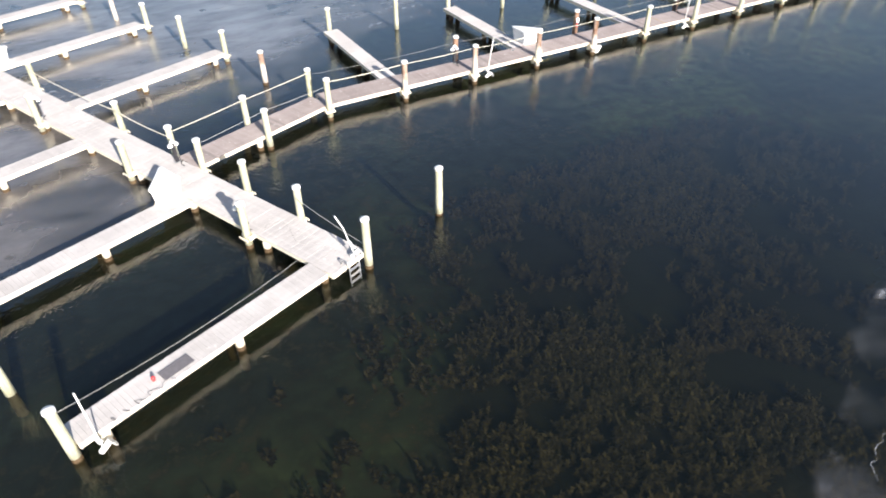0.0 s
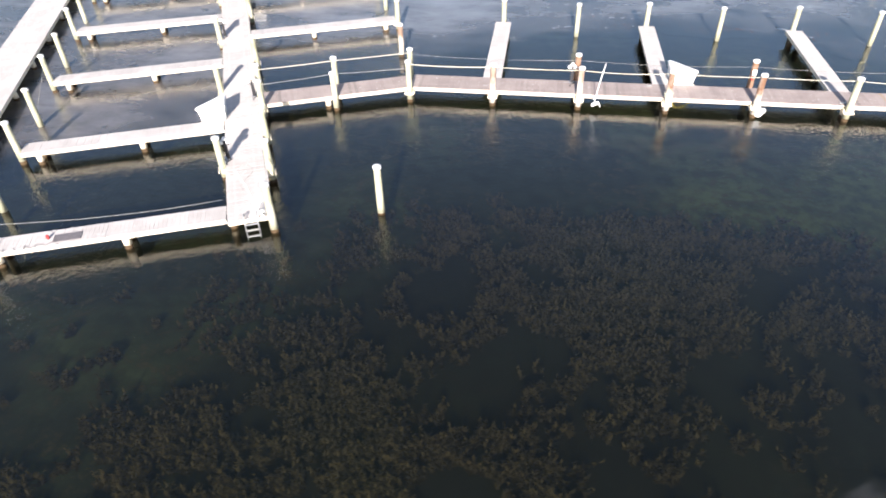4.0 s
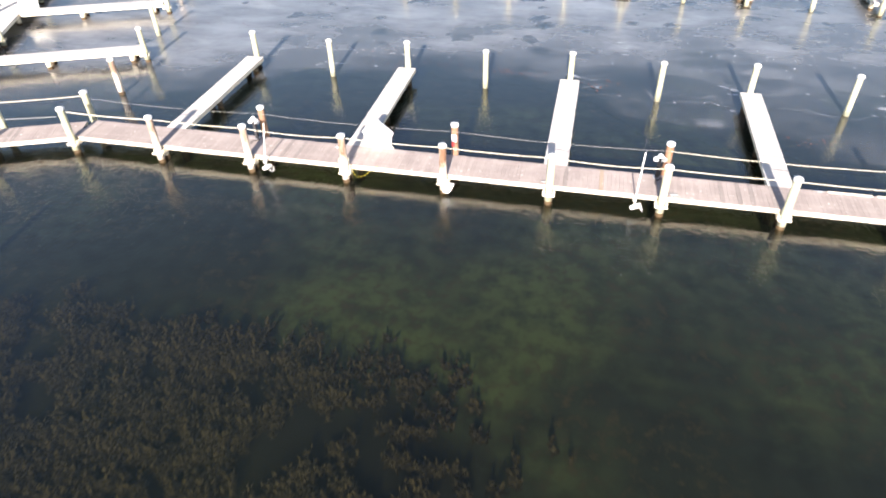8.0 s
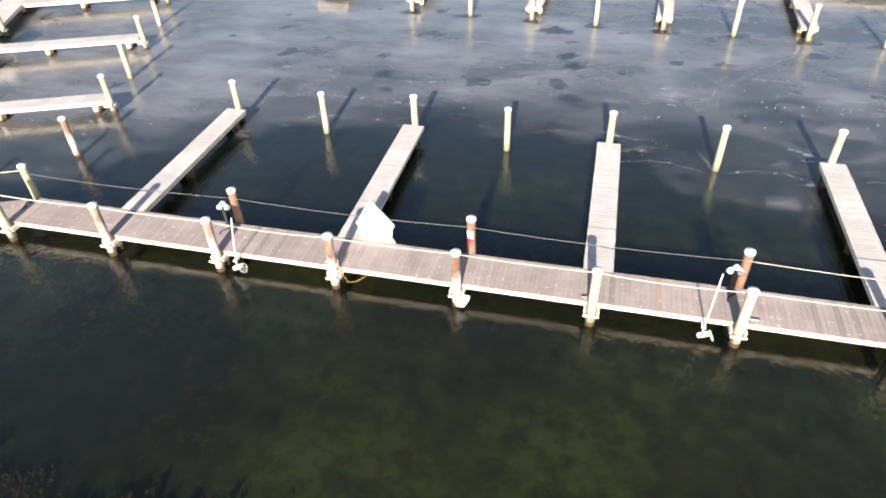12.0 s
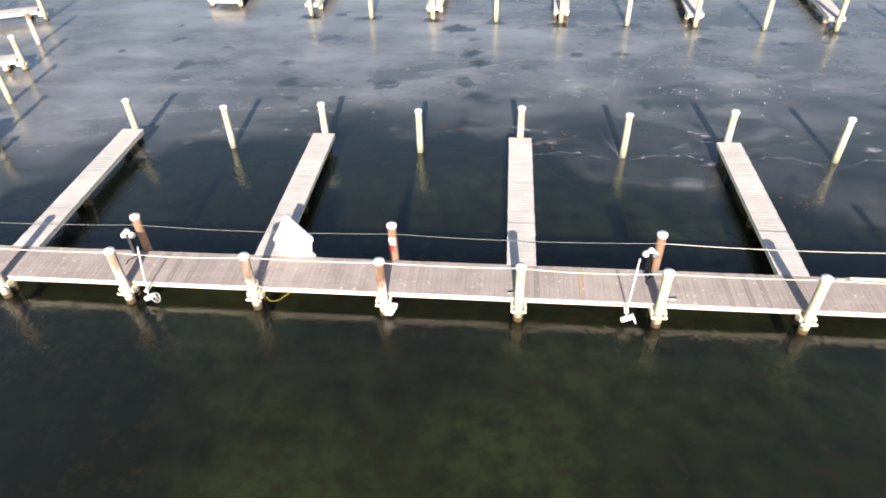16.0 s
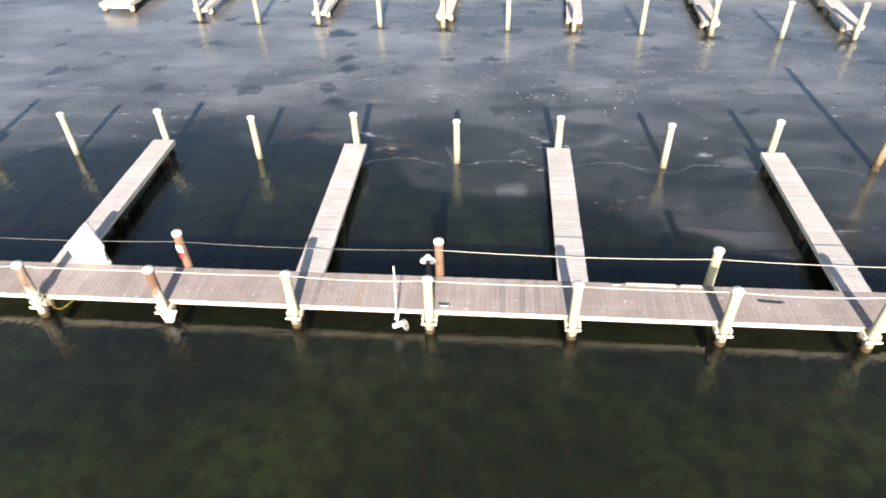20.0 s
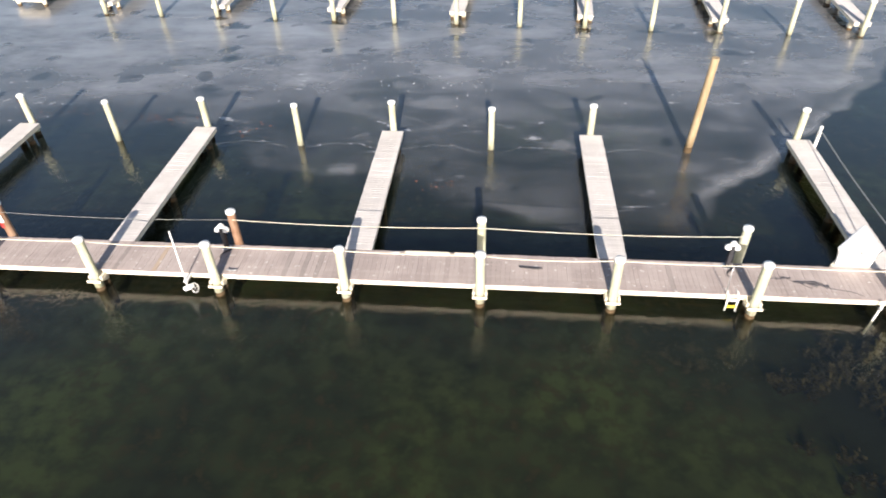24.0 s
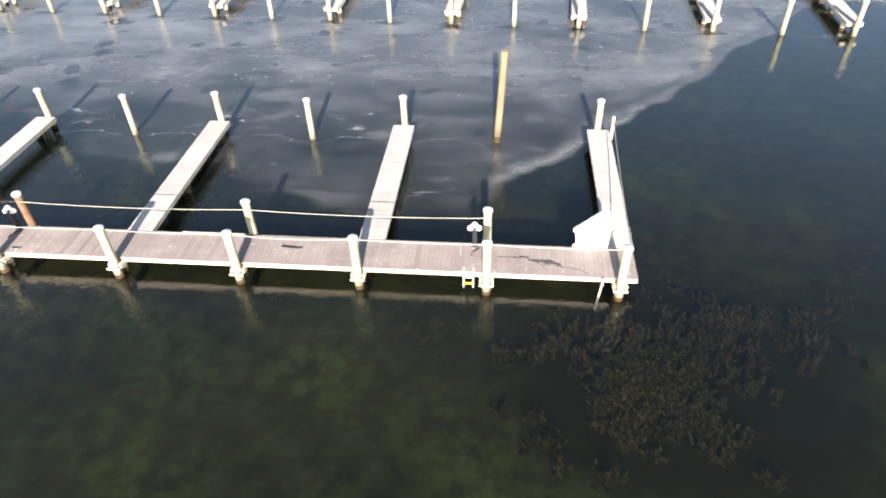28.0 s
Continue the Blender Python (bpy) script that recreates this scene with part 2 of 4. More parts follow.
def ice_material():
    """Thin lake ice: milky where thick, clear where thin, with cracks and frost."""
    s = Shade("lake ice")
    t = s.tree
    thick = s.attribute("thickness")
    big = s.noise(0.13, 4, 0.55, (1, 1.7, 1), distort=0.3)
    cloud = s.noise(0.42, 4, 0.5, (0.7, 1.5, 1), distort=0.6)
    mid = s.noise(1.3, 6, 0.6, (0.75, 1.3, 1), distort=0.1)
    speck = s.noise(5.0, 3, 0.6)
    fine = s.noise(6, 4, 0.6)
    milk = s.maths("MULTIPLY_ADD", s.maths("SUBTRACT", big, 0.5), 1.2, thick)
    milk = s.maths("MULTIPLY_ADD", s.maths("SUBTRACT", cloud, 0.5), 0.62, milk)
    milk = s.maths("MULTIPLY_ADD", s.maths("SUBTRACT", mid, 0.5), 0.40, milk)
    milk = s.maths("MULTIPLY_ADD", s.maths("SUBTRACT", speck, 0.5), 0.08, milk)
    milk = s.ramp(milk, [(0.0, 0.02), (0.3, 0.14), (0.6, 0.42), (0.85, 0.68), (1.0, 0.8)])
    gate = s.ramp(s.noise(0.21, 2, 0.5), [(0.46, 0.0), (0.6, 1.0)])
    crack = s.maths("MULTIPLY", s.ramp(s.cells(0.07), [(0.0, 0.34), (0.003, 0.12), (0.006, 0.0)]), gate)
    melt = s.ramp(s.noise(0.55, 2, 0.4), [(0.27, 0.35), (0.33, 1.0)])
    milk = s.maths("MULTIPLY", milk, melt)
    present = s.ramp(thick, [(0.02, 0.0), (0.10, 1.0)])
    frost = s.maths("MULTIPLY", s.ramp(s.noise(1.1, 3, 0.6, (0.7, 1.5, 1)), [(0.54, 0.0), (0.74, 0.7)]), s.ramp(s.noise(0.22, 3, 0.6, (0.8, 1.5, 1)), [(0.48, 0.0), (0.62, 1.0)]))
    rim = s.attribute("rim")
    a = s.maths("MAXIMUM", milk, crack)
    a = s.maths("MAXIMUM", a, frost)
    a = s.maths("MAXIMUM", a, s.maths("MULTIPLY", rim, s.ramp(mid, [(0.30, 0.35), (0.58, 0.95)])))
    a = s.maths("MULTIPLY", a, present)
    col = s.mix(s.maths("MAXIMUM", crack, s.maths("MAXIMUM", frost, rim)), (0.37, 0.375, 0.395), (0.72, 0.73, 0.75))
    col = s.mix(s.ramp(mid, [(0.42, 0.0), (0.72, 0.55)]), col, (0.22, 0.195, 0.165))
    xyz = s.tree.nodes.new("ShaderNodeSeparateXYZ")
    s.tree.links.new(s.geo.outputs["Position"], xyz.inputs[0])
    warm = s.maths("MULTIPLY", s.maths("SUBTRACT", 10.0, xyz.outputs[0]), 0.06, clamp=True)
    col = s.mix(s.maths("MULTIPLY", warm, 0.8), col, (0.235, 0.20, 0.172))
    s.done(col, 0.3, s.bump(fine, 0.02, 0.002), spec=1.0)
    clear = t.nodes.new("ShaderNodeBsdfTransparent")
    sheen = t.nodes.new("ShaderNodeBsdfGlossy")
    sheen.inputs["Roughness"].default_value = 0.28
    facing = t.nodes.new("ShaderNodeLayerWeight")
    facing.inputs["Blend"].default_value = 0.5
    body = t.nodes.new("ShaderNodeMixShader")
    s.put(body.inputs[0], s.maths("MULTIPLY_ADD", s.maths("POWER", facing.outputs["Facing"], 3.0), 0.8, 0.08))
    t.links.new(s.bsdf.outputs[0], body.inputs[1])
    t.links.new(sheen.outputs[0], body.inputs[2])
    m = t.nodes.new("ShaderNodeMixShader")
    s.put(m.inputs[0], a)
    t.links.new(clear.outputs[0], m.inputs[1])
    t.links.new(body.outputs[0], m.inputs[2])
    t.links.new(m.outputs[0], s.out.inputs["Surface"])
    return s.mat


def bed_material():
    s = Shade("silty lake bed")
    a = s.noise(0.16, 4, 0.55)
    b = s.noise(1.3, 5, 0.65)
    xyz = s.tree.nodes.new("ShaderNodeSeparateXYZ")
    s.tree.links.new(s.geo.outputs["Position"], xyz.inputs[0])
    algae = None
    for cx, cy, rx, ry in ((36.0, 22.5, 19, 5.5), (45.5, 22.3, 9, 4.5), (62, 22, 5, 4), (5.0, 11.0, 5, 3.6), (26.5, 21.5, 6, 4)):
        dx = s.maths("MULTIPLY", s.maths("SUBTRACT", xyz.outputs[0], cx), 1 / rx)
        dy = s.maths("MULTIPLY", s.maths("SUBTRACT", xyz.outputs[1], cy), 1 / ry)
        r = s.maths("ADD", s.maths("MULTIPLY", dx, dx), s.maths("MULTIPLY", dy, dy))
        spot = s.maths("SUBTRACT", 1.0, r, clamp=True)
        algae = spot if algae is None else s.maths("ADD", algae, spot)
    muck = None
    for cx, cy, rx, ry in ((15, 9.5, 11, 9.5), (22, 13.5, 11, 7), (55, 24.5, 7, 5)):
        dx = s.maths("MULTIPLY", s.maths("SUBTRACT", xyz.outputs[0], cx), 1 / rx)
        dy = s.maths("MULTIPLY", s.maths("SUBTRACT", xyz.outputs[1], cy), 1 / ry)
        r = s.maths("ADD", s.maths("MULTIPLY", dx, dx), s.maths("MULTIPLY", dy, dy))
        spot = s.maths("SUBTRACT", 1.0, r, clamp=True)
        muck = spot if muck is None else s.maths("MAXIMUM", muck, spot)
    muck = s.maths("MULTIPLY_ADD", s.maths("SUBTRACT", s.noise(0.5, 3, 0.55), 0.5), 1.2, s.maths("MULTIPLY", muck, 1.6), clamp=True)
    green = s.maths("MULTIPLY_ADD", s.maths("MINIMUM", algae, 1.3), 0.17, a)
    c = s.mix(s.ramp(green, [(0.50, 0.0), (0.76, 1.0)]), (0.046, 0.049, 0.034), (0.130, 0.152, 0.060))
    c = s.mix(s.ramp(b, [(0.42, 0.0), (0.66, 0.8)]), c, (0.026, 0.026, 0.017))
    fleck = s.noise(2.6, 6, 0.72)
    c = s.mix(s.maths("MULTIPLY", s.ramp(fleck, [(0.50, 0.0), (0.64, 0.85)]), s.ramp(s.noise(0.3, 3, 0.5), [(0.38, 0.15), (0.58, 1.0)])), c, (0.110, 0.082, 0.040))
    c = s.mix(s.maths("MULTIPLY", muck, 0.85), c, (0.026, 0.024, 0.016))
    return s.done(c, 0.95, spec=0.0)


def weed_material():
    s = Shade("brown water weed with lit tips in its colour")
    tuft = s.noise(1.3, 3, 0.6)
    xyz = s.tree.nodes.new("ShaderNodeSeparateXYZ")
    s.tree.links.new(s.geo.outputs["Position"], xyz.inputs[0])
    # colour rises with height: sunlit tips and shaded tuft bases painted in
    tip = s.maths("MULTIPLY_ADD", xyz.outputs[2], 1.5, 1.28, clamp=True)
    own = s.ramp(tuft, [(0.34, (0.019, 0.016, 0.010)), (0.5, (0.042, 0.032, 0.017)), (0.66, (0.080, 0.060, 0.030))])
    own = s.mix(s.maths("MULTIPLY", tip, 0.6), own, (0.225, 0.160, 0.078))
    own = s.mix(s.ramp(s.geo.outputs["Random Per Island"], [(0, 0.0), (1, 0.18)]), own, (0.10, 0.078, 0.045))
    return s.done(own, 0.9, spec=0.0)


M_WATER, M_ICE, M_BED, M_WEED = water_material(), ice_material(), bed_material(), weed_material()


# ---- mesh helpers ----
def box(bm, x0, y0, z0, x1, y1, z1, bevel=0.0):
    vs = [bm.verts.new((x, y, z)) for z in (z0, z1) for y in (y0, y1) for x in (x0, x1)]
    fs = [bm.faces.new([vs[i] for i in f]) for f in ((0, 2, 3, 1), (4, 5, 7, 6), (0, 1, 5, 4), (2, 6, 7, 3), (0, 4, 6, 2), (1, 3, 7, 5))]
    if bevel:
        bmesh.ops.bevel(bm, geom=list({e for f in fs for e in f.edges}), offset=bevel, segments=1, affect="EDGES")
    return bm


def rings(bm, profile, sides=14, at=(0, 0), wobble=0.0, lean=(0, 0)):
    """A turned solid: (radius, z) from the bottom up, closed at both ends."""
    loops = []
    for r, z in profile:
        loop = []
        for i in range(sides):
            a = 2 * math.pi * i / sides
            k = r * (1 + wobble * math.sin(3 * a + 2.1 * z))
            loop.append(bm.verts.new((at[0] + k * math.cos(a) + lean[0] * z, at[1] + k * math.sin(a) + lean[1] * z, z)))
        loops.append(loop)
    for lo, hi in zip(loops, loops[1:]):
        for i in range(sides):
            f = bm.faces.new((lo[i], lo[(i + 1) % sides], hi[(i + 1) % sides], hi[i]))
            f.smooth = True
    bm.faces.new(list(reversed(loops[0])))
    bm.faces.new(loops[-1])
    return bm


def tube(bm, points, r, sides=6):
    pts = [Vector(p) for p in points]
    loops = []
    for i, p in enumerate(pts):
        d = (pts[min(i + 1, len(pts) - 1)] - pts[max(i - 1, 0)]).normalized()
        side = d.cross(Vector((0, 0, 1)))
        side = side.normalized() if side.length > 1e-3 else Vector((1, 0, 0))
        up = side.cross(d)
        loops.append([bm.verts.new(p + r * (math.cos(2 * math.pi * k / sides) * side + math.sin(2 * math.pi * k / sides) * up)) for k in range(sides)])
    for lo, hi in zip(loops, loops[1:]):
        for k in range(sides):
            f = bm.faces.new((lo[k], hi[k], hi[(k + 1) % sides], lo[(k + 1) % sides]))
            f.smooth = True
    bm.faces.new(loops[0])
    bm.faces.new(list(reversed(loops[-1])))
    return bm


def mesh_of(name, bm, material):
    me = bpy.data.meshes.new(name)
    bmesh.ops.recalc_face_normals(bm, faces=bm.faces)
    bm.to_mesh(me)
    bm.free()
    me.materials.append(material)
    return me


def part(name, bm, material, parent=None, label=""):
    ob = new(name, mesh_of(name, bm, material))
    ob.parent = parent
    return tagged(ob, label)


def thing(name, m, label, category, group="", kind=""):
    ob = new(name)
    ob.matrix_world = m
    return tagged(ob, label, category, group, kind)


def shared(name, me, parent, m):
    ob = new(name, me)
    ob.parent = parent
    ob.matrix_basis = m
    return ob


def local(m, x, y, z=0.0):
    return m @ Vector((x, y, z))


# ---- setting: bed, water, ice ----
DECK, WATER = 0.69, 0.04
HEAD = pose(6.19, 16.24, 0, 0, 0, 23.7)
HEAD_WIDTH, HEAD_EAST = 1.56, 0.04


def sheet(name, half, z, material, steps=1):
    bm = bmesh.new()
    bmesh.ops.create_grid(bm, x_segments=steps, y_segments=steps, size=half)
    bmesh.ops.translate(bm, verts=bm.verts, vec=(25, 25, z))
    return part(name, bm, material)


tagged(sheet("lake_bed", 1500, -0.85, M_BED), "dark silty lake bed with green patches under clear water", "lake bed", kind="structure")
tagged(sheet("water", 1500, WATER, M_WATER), "calm dark clear lake water with small ripples", "water", kind="structure")


def smooth(a, b, v):
    k = min(1.0, max(0.0, (v - a) / (b - a)))
    return k * k * (3 - 2 * k)


HEAD_BACK = HEAD.inverted()


# frost patches (positive) and dark melted spots (negative): x, y, half sizes, strength
PATCHES = [(35.4, 34.65, 0.75, 0.5, 0.55), (44.5, 36.85, 0.9, 0.4, 0.5), (10.5, 37.0, 0.9, 0.5, 0.5), (8.1, 39.9, 1.4, 0.7, 0.35), (38.6, 40.4, 2.2, 0.9, 0.5), (39.4, 42.7, 2.4, 0.8, 0.55),
           (37.0, 42.4, 1.5, 0.6, 0.45), (48.2, 47.7, 2.2, 1.0, 0.4), (50.7, 46.3, 1.8, 0.8, 0.45), (48.5, 50.6, 1.8, 0.5, 0.4), (61.5, 48.0, 1.6, 1.3, 0.5), (9.3, 45.7, 1.0, 0.5, 0.5), (28.3, 38.3, 1.6, 0.5, 0.3),
           (26.75, 46.35, 0.55, 0.5, -1.0), (25.9, 49.9, 0.95, 0.6, -1.0), (27.3, 45.3, 0.4, 0.4, -1.0), (32.3, 46.4, 0.4, 0.35, -0.9), (27.5, 41.4, 0.6, 0.5, -0.8), (18.0, 42.6, 0.5, 0.5, -0.7), (34.6, 46.6, 0.4, 0.3, -0.9)]
PATCHES += [(16.95 + 3.69 * k, 51.6 - 0.21 * k, 0.75, 0.38, -1.0) for k in range(15)]


def patches(x, y):
    frost, melt = 0.0, 0.0
    for px, py, rx, ry, k in PATCHES:
        if abs(x - px) < 1.7 * rx and abs(y - py) < 1.7 * ry:
            q = math.hypot((x - px) / rx, (y - py) / ry) + 0.5 * noise.noise((x * 0.9, y * 1.2, k * 5)) + 0.5 * noise.noise((x * 2.3, y * 2.9, k * 9))
            v = 1 - smooth(0.45, 1.2, q)
            frost, melt = max(frost, v * k * 0.75), max(melt, -v * k)
    return frost, melt


def ice_north(x, y):
    """Thickness and rim of the basin ice, 0 where the water is open."""
    wob = 1.5 * noise.noise((x * 0.2, y * 0.2, 3.1)) + 0.9 * noise.noise((x * 0.55, y * 0.55, 9.4)) + 0.4 * noise.noise((x * 1.6, y * 1.6, 4.4))
    h = HEAD_BACK @ Vector((x, y, 0))
    if h.x < -0.9:
        d = h.y - 8.3 + 0.3 * wob
        rim = 0.0
    else:
        edge = np.interp(x, [-4, 3, 8, 12, 15, 22, 27, 30.5, 32, 35, 40, 47], [29, 29.5, 31, 33, 35.5, 37.6, 37.4, 36.6, 34.6, 33, 31.6, 30.4])
        d = y - edge + 0.8 * wob
        right = (-(x - 48.3) * 0.754 + (y - 30.3) * 0.657) + 0.6 * wob
        rim = (1 - smooth(0.2, 0.9 + 1.3 * smooth(31, 35, y), right)) * (1 - 0.45 * smooth(37, 42, y)) * (0.22 + 0.43 * smooth(31.5, 34.5, y))
        d = min(d, right)
    slips = max(smooth(34, 47, y) * (1 - 0.32 * smooth(18, 42, x)), smooth(30, 40, y) * (1 - smooth(9, 18, x))) if h.x > -0.9 else 0.8
    t = smooth(0.0, 1.6, d) * (0.17 + 0.58 * slips)
    frost, melt = patches(x, y)
    return d, t * (1 - 0.9 * melt), max(rim, frost) * (1 - melt) if d > 0 else 0.0


def ice_near(x, y):
    wob = 1.6 * noise.noise((x * 0.25, y * 0.25, 7.7)) + 0.7 * noise.noise((x * 0.8, y * 0.8, 1.4))
    d = min(3.2 + 0.45 * (x - 12.3) - y, x - 12.6, 40.5 - x) + wob
    return d, smooth(0.0, 0.3, d) * (0.085 + 0.17 * noise.noise((x * 0.5, y * 0.7, 2.5)) + 0.05 * noise.noise((x * 1.7, y * 2.1, 6.5))), (1 - smooth(0.05, 0.3, d)) * 0.24 if d > 0 else 0.0


def ice_sheet(name, rule, x0, x1, y0, y1, step, label):
    nx, ny = int((x1 - x0) / step), int((y1 - y0) / step)
    vals = [[rule(x0 + i * step, y0 + j * step) for i in range(nx + 1)] for j in range(ny + 1)]
    index, verts, thick, rims, faces = {}, [], [], [], []
    for j in range(ny):
        for i in range(nx):
            corners = ((i, j), (i + 1, j), (i + 1, j + 1), (i, j + 1))
            if max(vals[b][a][0] for a, b in corners) <= 0:
                continue
            face = []
            for a, b in corners:
                if (a, b) not in index:
                    index[a, b] = len(verts)
                    verts.append((x0 + a * step, y0 + b * step, WATER + 0.018))
                    thick.append(vals[b][a][1])
                    rims.append(vals[b][a][2])
                face.append(index[a, b])
            faces.append(face)
    me = bpy.data.meshes.new(name)
    me.from_pydata(verts, [], faces)
    for key, values in (("thickness", thick), ("rim", rims)):
        me.attributes.new(key, "FLOAT", "POINT").data.foreach_set("value", values)
    me.materials.append(M_ICE)
    return tagged(new(name, me), label, "ice", kind="structure")


ice_sheet("ice_north", ice_north, -45, 95, 19, 80, 0.3, "grey translucent lake ice with cracks and frost")
ice_sheet("ice_south", ice_near, 8, 75, -35, 27, 0.4, "thin broken grey ice with white edges")


# ---- piles ----
def pile(x, y, top, material=M_PILE, r=0.14, label="", wet=0.19, cap=True, clamp=0.0, base=-0.84, group="dock piles", lean=(0, 0)):
    """A round timber pile with a white cap and a wet foot; clamp: the turn of its deck bracket."""
    ob = thing("dock_pile", pose(x, y, 0), label or "pale greenish round timber pile with white cap", "pile", group)
    bm = rings(bmesh.new(), [(r * 1.03, wet), (r * 1.0, wet + 0.5), (r * 0.97, top - 0.3), (r * 0.95, top)], wobble=0.02, lean=lean)
    part("post", bm, material, ob)
    part("wet_foot", rings(bmesh.new(), [(r * 1.06, base), (r * 1.05, 0.0), (r * 1.02, wet)], wobble=0.03, lean=lean), M_WET, ob, "brown wet foot of the pile")
    if cap:
        bm = rings(bmesh.new(), [(r * 1.06, top - 0.07), (r * 1.12, top - 0.06), (r * 1.12, top + 0.01), (r * 0.95, top + 0.035), (0.01, top + 0.075)], 16, lean=lean)
        part("cap", bm, M_CAP, ob, "white plastic cap")
    return ob


def bracket(ob, turn):
    """Two short whitewashed blocks and a bolted plate that hold a pile to the deck's edge."""
    for side in (-1, 1):
        bm = box(bmesh.new(), side * 0.19 - 0.035, -0.06, 0.42, side * 0.19 + 0.035, 0.30, 0.60, 0.012)
        bm.transform(pose(0, 0, 0, 0, 0, turn).to_4x4())
        part("bracket_block", bm, M_FASCIA, ob)
    bm = box(bmesh.new(), -0.225, -0.19, 0.44, 0.225, -0.15, 0.53, 0.01)
    bm.transform(pose(0, 0, 0, 0, 0, turn))
    part("bracket_plate", bm, M_FASCIA, ob)


# ---- decks ----
PLANK = 0.145


def plank_mesh(name, length, width, thick, material):
    bm = box(bmesh.new(), -length / 2, -width / 2, -thick, length / 2, width / 2, 0, 0.003)
    return mesh_of(name, bm, material)


def deck(ob, length, width, plank, material, planks=True, ragged=0.008, ends=(True, True)):
    """A timber deck along local y from 0, across local x from -width to 0, top at DECK."""
    n = int(length / plank)
    pitch = length / n
    rnd = random.Random(int(length * 131 + width * 17))
    if planks:
        me = plank_mesh("plank", width + 0.04, pitch - 0.003, 0.035, material)
        newer = plank_mesh("plank", width + 0.04, pitch - 0.006, 0.035, M_NEW)
        greyed = plank_mesh("plank", width + 0.04, pitch - 0.006, 0.035, M_GREYED)
        for i in range(n):
            pick = rnd.random() if material is M_DECK else 0.5
            shared("plank", newer if pick < 0.006 else greyed if pick > 0.96 else me, ob, pose(-width / 2 + rnd.uniform(-ragged, ragged), (i + 0.5) * pitch, DECK + rnd.uniform(-0.003, 0.003), 0, 0, rnd.uniform(-0.15, 0.15)))
    else:
        bm = bmesh.new()
        for i in range(n):
            box(bm, -width - 0.02, i * pitch + 0.004, DECK - 0.035, 0.02, (i + 1) * pitch - 0.004, DECK)
        tagged(part("decking", bm, material, ob), kind="stuff")
    for x in (-width + 0.03, -0.03):
        part("fascia", box(bmesh.new(), x - 0.03, 0.0, DECK - 0.20, x + 0.03, length, DECK - 0.036, 0.006), M_FASCIA, ob, "whitewashed side board")
    for y, have in ((0.0, ends[0]), (length, ends[1])):
        if have:
            k = 0.03 if y == 0 else -0.03
            part("end_board", box(bmesh.new(), -width + 0.062, y + k - 0.03, DECK - 0.20, -0.062, y + k + 0.03, DECK - 0.036, 0.006), M_FASCIA, ob, "whitewashed end board")
    for x in (-width * 0.66, -width * 0.34):
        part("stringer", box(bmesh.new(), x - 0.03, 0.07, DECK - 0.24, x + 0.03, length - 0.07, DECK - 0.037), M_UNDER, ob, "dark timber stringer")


def bent(ob, y, width, r=0.14, twin=True, wide=0.0, beam=M_FASCIA):
    """A cross beam under the deck on short support piles."""
    part("cross_beam", box(bmesh.new(), -width - wide + 0.05, y - 0.07, DECK - 0.36, wide - 0.05, y + 0.07, DECK - 0.245, 0.01), beam, ob, "timber cross beam")
    # M_UNDER posts and beam carry the under-deck shade as colour, others stay whitewashed
    dark = beam is M_UNDER
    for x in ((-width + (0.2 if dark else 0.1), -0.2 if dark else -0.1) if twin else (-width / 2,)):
        stub = part("support_post", rings(bmesh.new(), [(r * 1.02, 0.20), (r, DECK - 0.26), (r * 0.9, DECK - 0.205)], 12, (x, y)), beam, ob, "short post under the deck, coloured dark as in shade" if dark else "short whitewashed post under the deck")
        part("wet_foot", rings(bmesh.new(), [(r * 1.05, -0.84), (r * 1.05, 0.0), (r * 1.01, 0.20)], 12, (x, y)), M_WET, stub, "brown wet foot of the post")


FINGER_LENGTH = 7.8


def finger(m, length, width, label, material=M_PALE, planks=True, group="finger piers", beam=M_FASCIA):
    ob = thing("finger_pier", m, label, "finger pier", group)
    deck(ob, length, width, PLANK, material, planks, ends=(False, True))
    bent(ob, length * 0.42, width, wide=0.0, beam=beam)
    bent(ob, length - 0.65, width, wide=0.0, beam=beam)
    return ob


# main walkway along x, decked from the bend to its end
MAIN_X0, MAIN_X1, MAIN_Y0, MAIN_Y1 = 9.15, 54.05, 27.43, 28.84
main = thing("main_walkway", pose(MAIN_X0, MAIN_Y0, 0, 0, 0, -90), "long weathered timber walkway with pale side boards", "walkway", kind="structure")
deck(main, MAIN_X1 - MAIN_X0, MAIN_Y1 - MAIN_Y0, PLANK, M_DECK, ends=(False, True))
main.matrix_world = pose(MAIN_X0, MAIN_Y1, 0, 0, 0, -90) @ pose(MAIN_Y1 - MAIN_Y0, 0, 0)
FRONT_X = [9.22, 13.25, 17.3, 21.32, 25.22, 29.18, 33.15, 37.23, 41.38, 45.33, 49.4, 53.5]
for x in FRONT_X[1:]:
    bent(main, x - MAIN_X0, MAIN_Y1 - MAIN_Y0)
for x0, x1 in ((38.9, 40.35), (40.5, 41.1)):
    part("edge_board", box(bmesh.new(), -0.10, x0 - MAIN_X0, DECK + 0.004, 0.0, x1 - MAIN_X0, DECK + 0.03, 0.004), M_FASCIA, main, "white board along the deck's edge").matrix_basis = pose(-(MAIN_Y1 - MAIN_Y0) + 0.08, 0, 0)

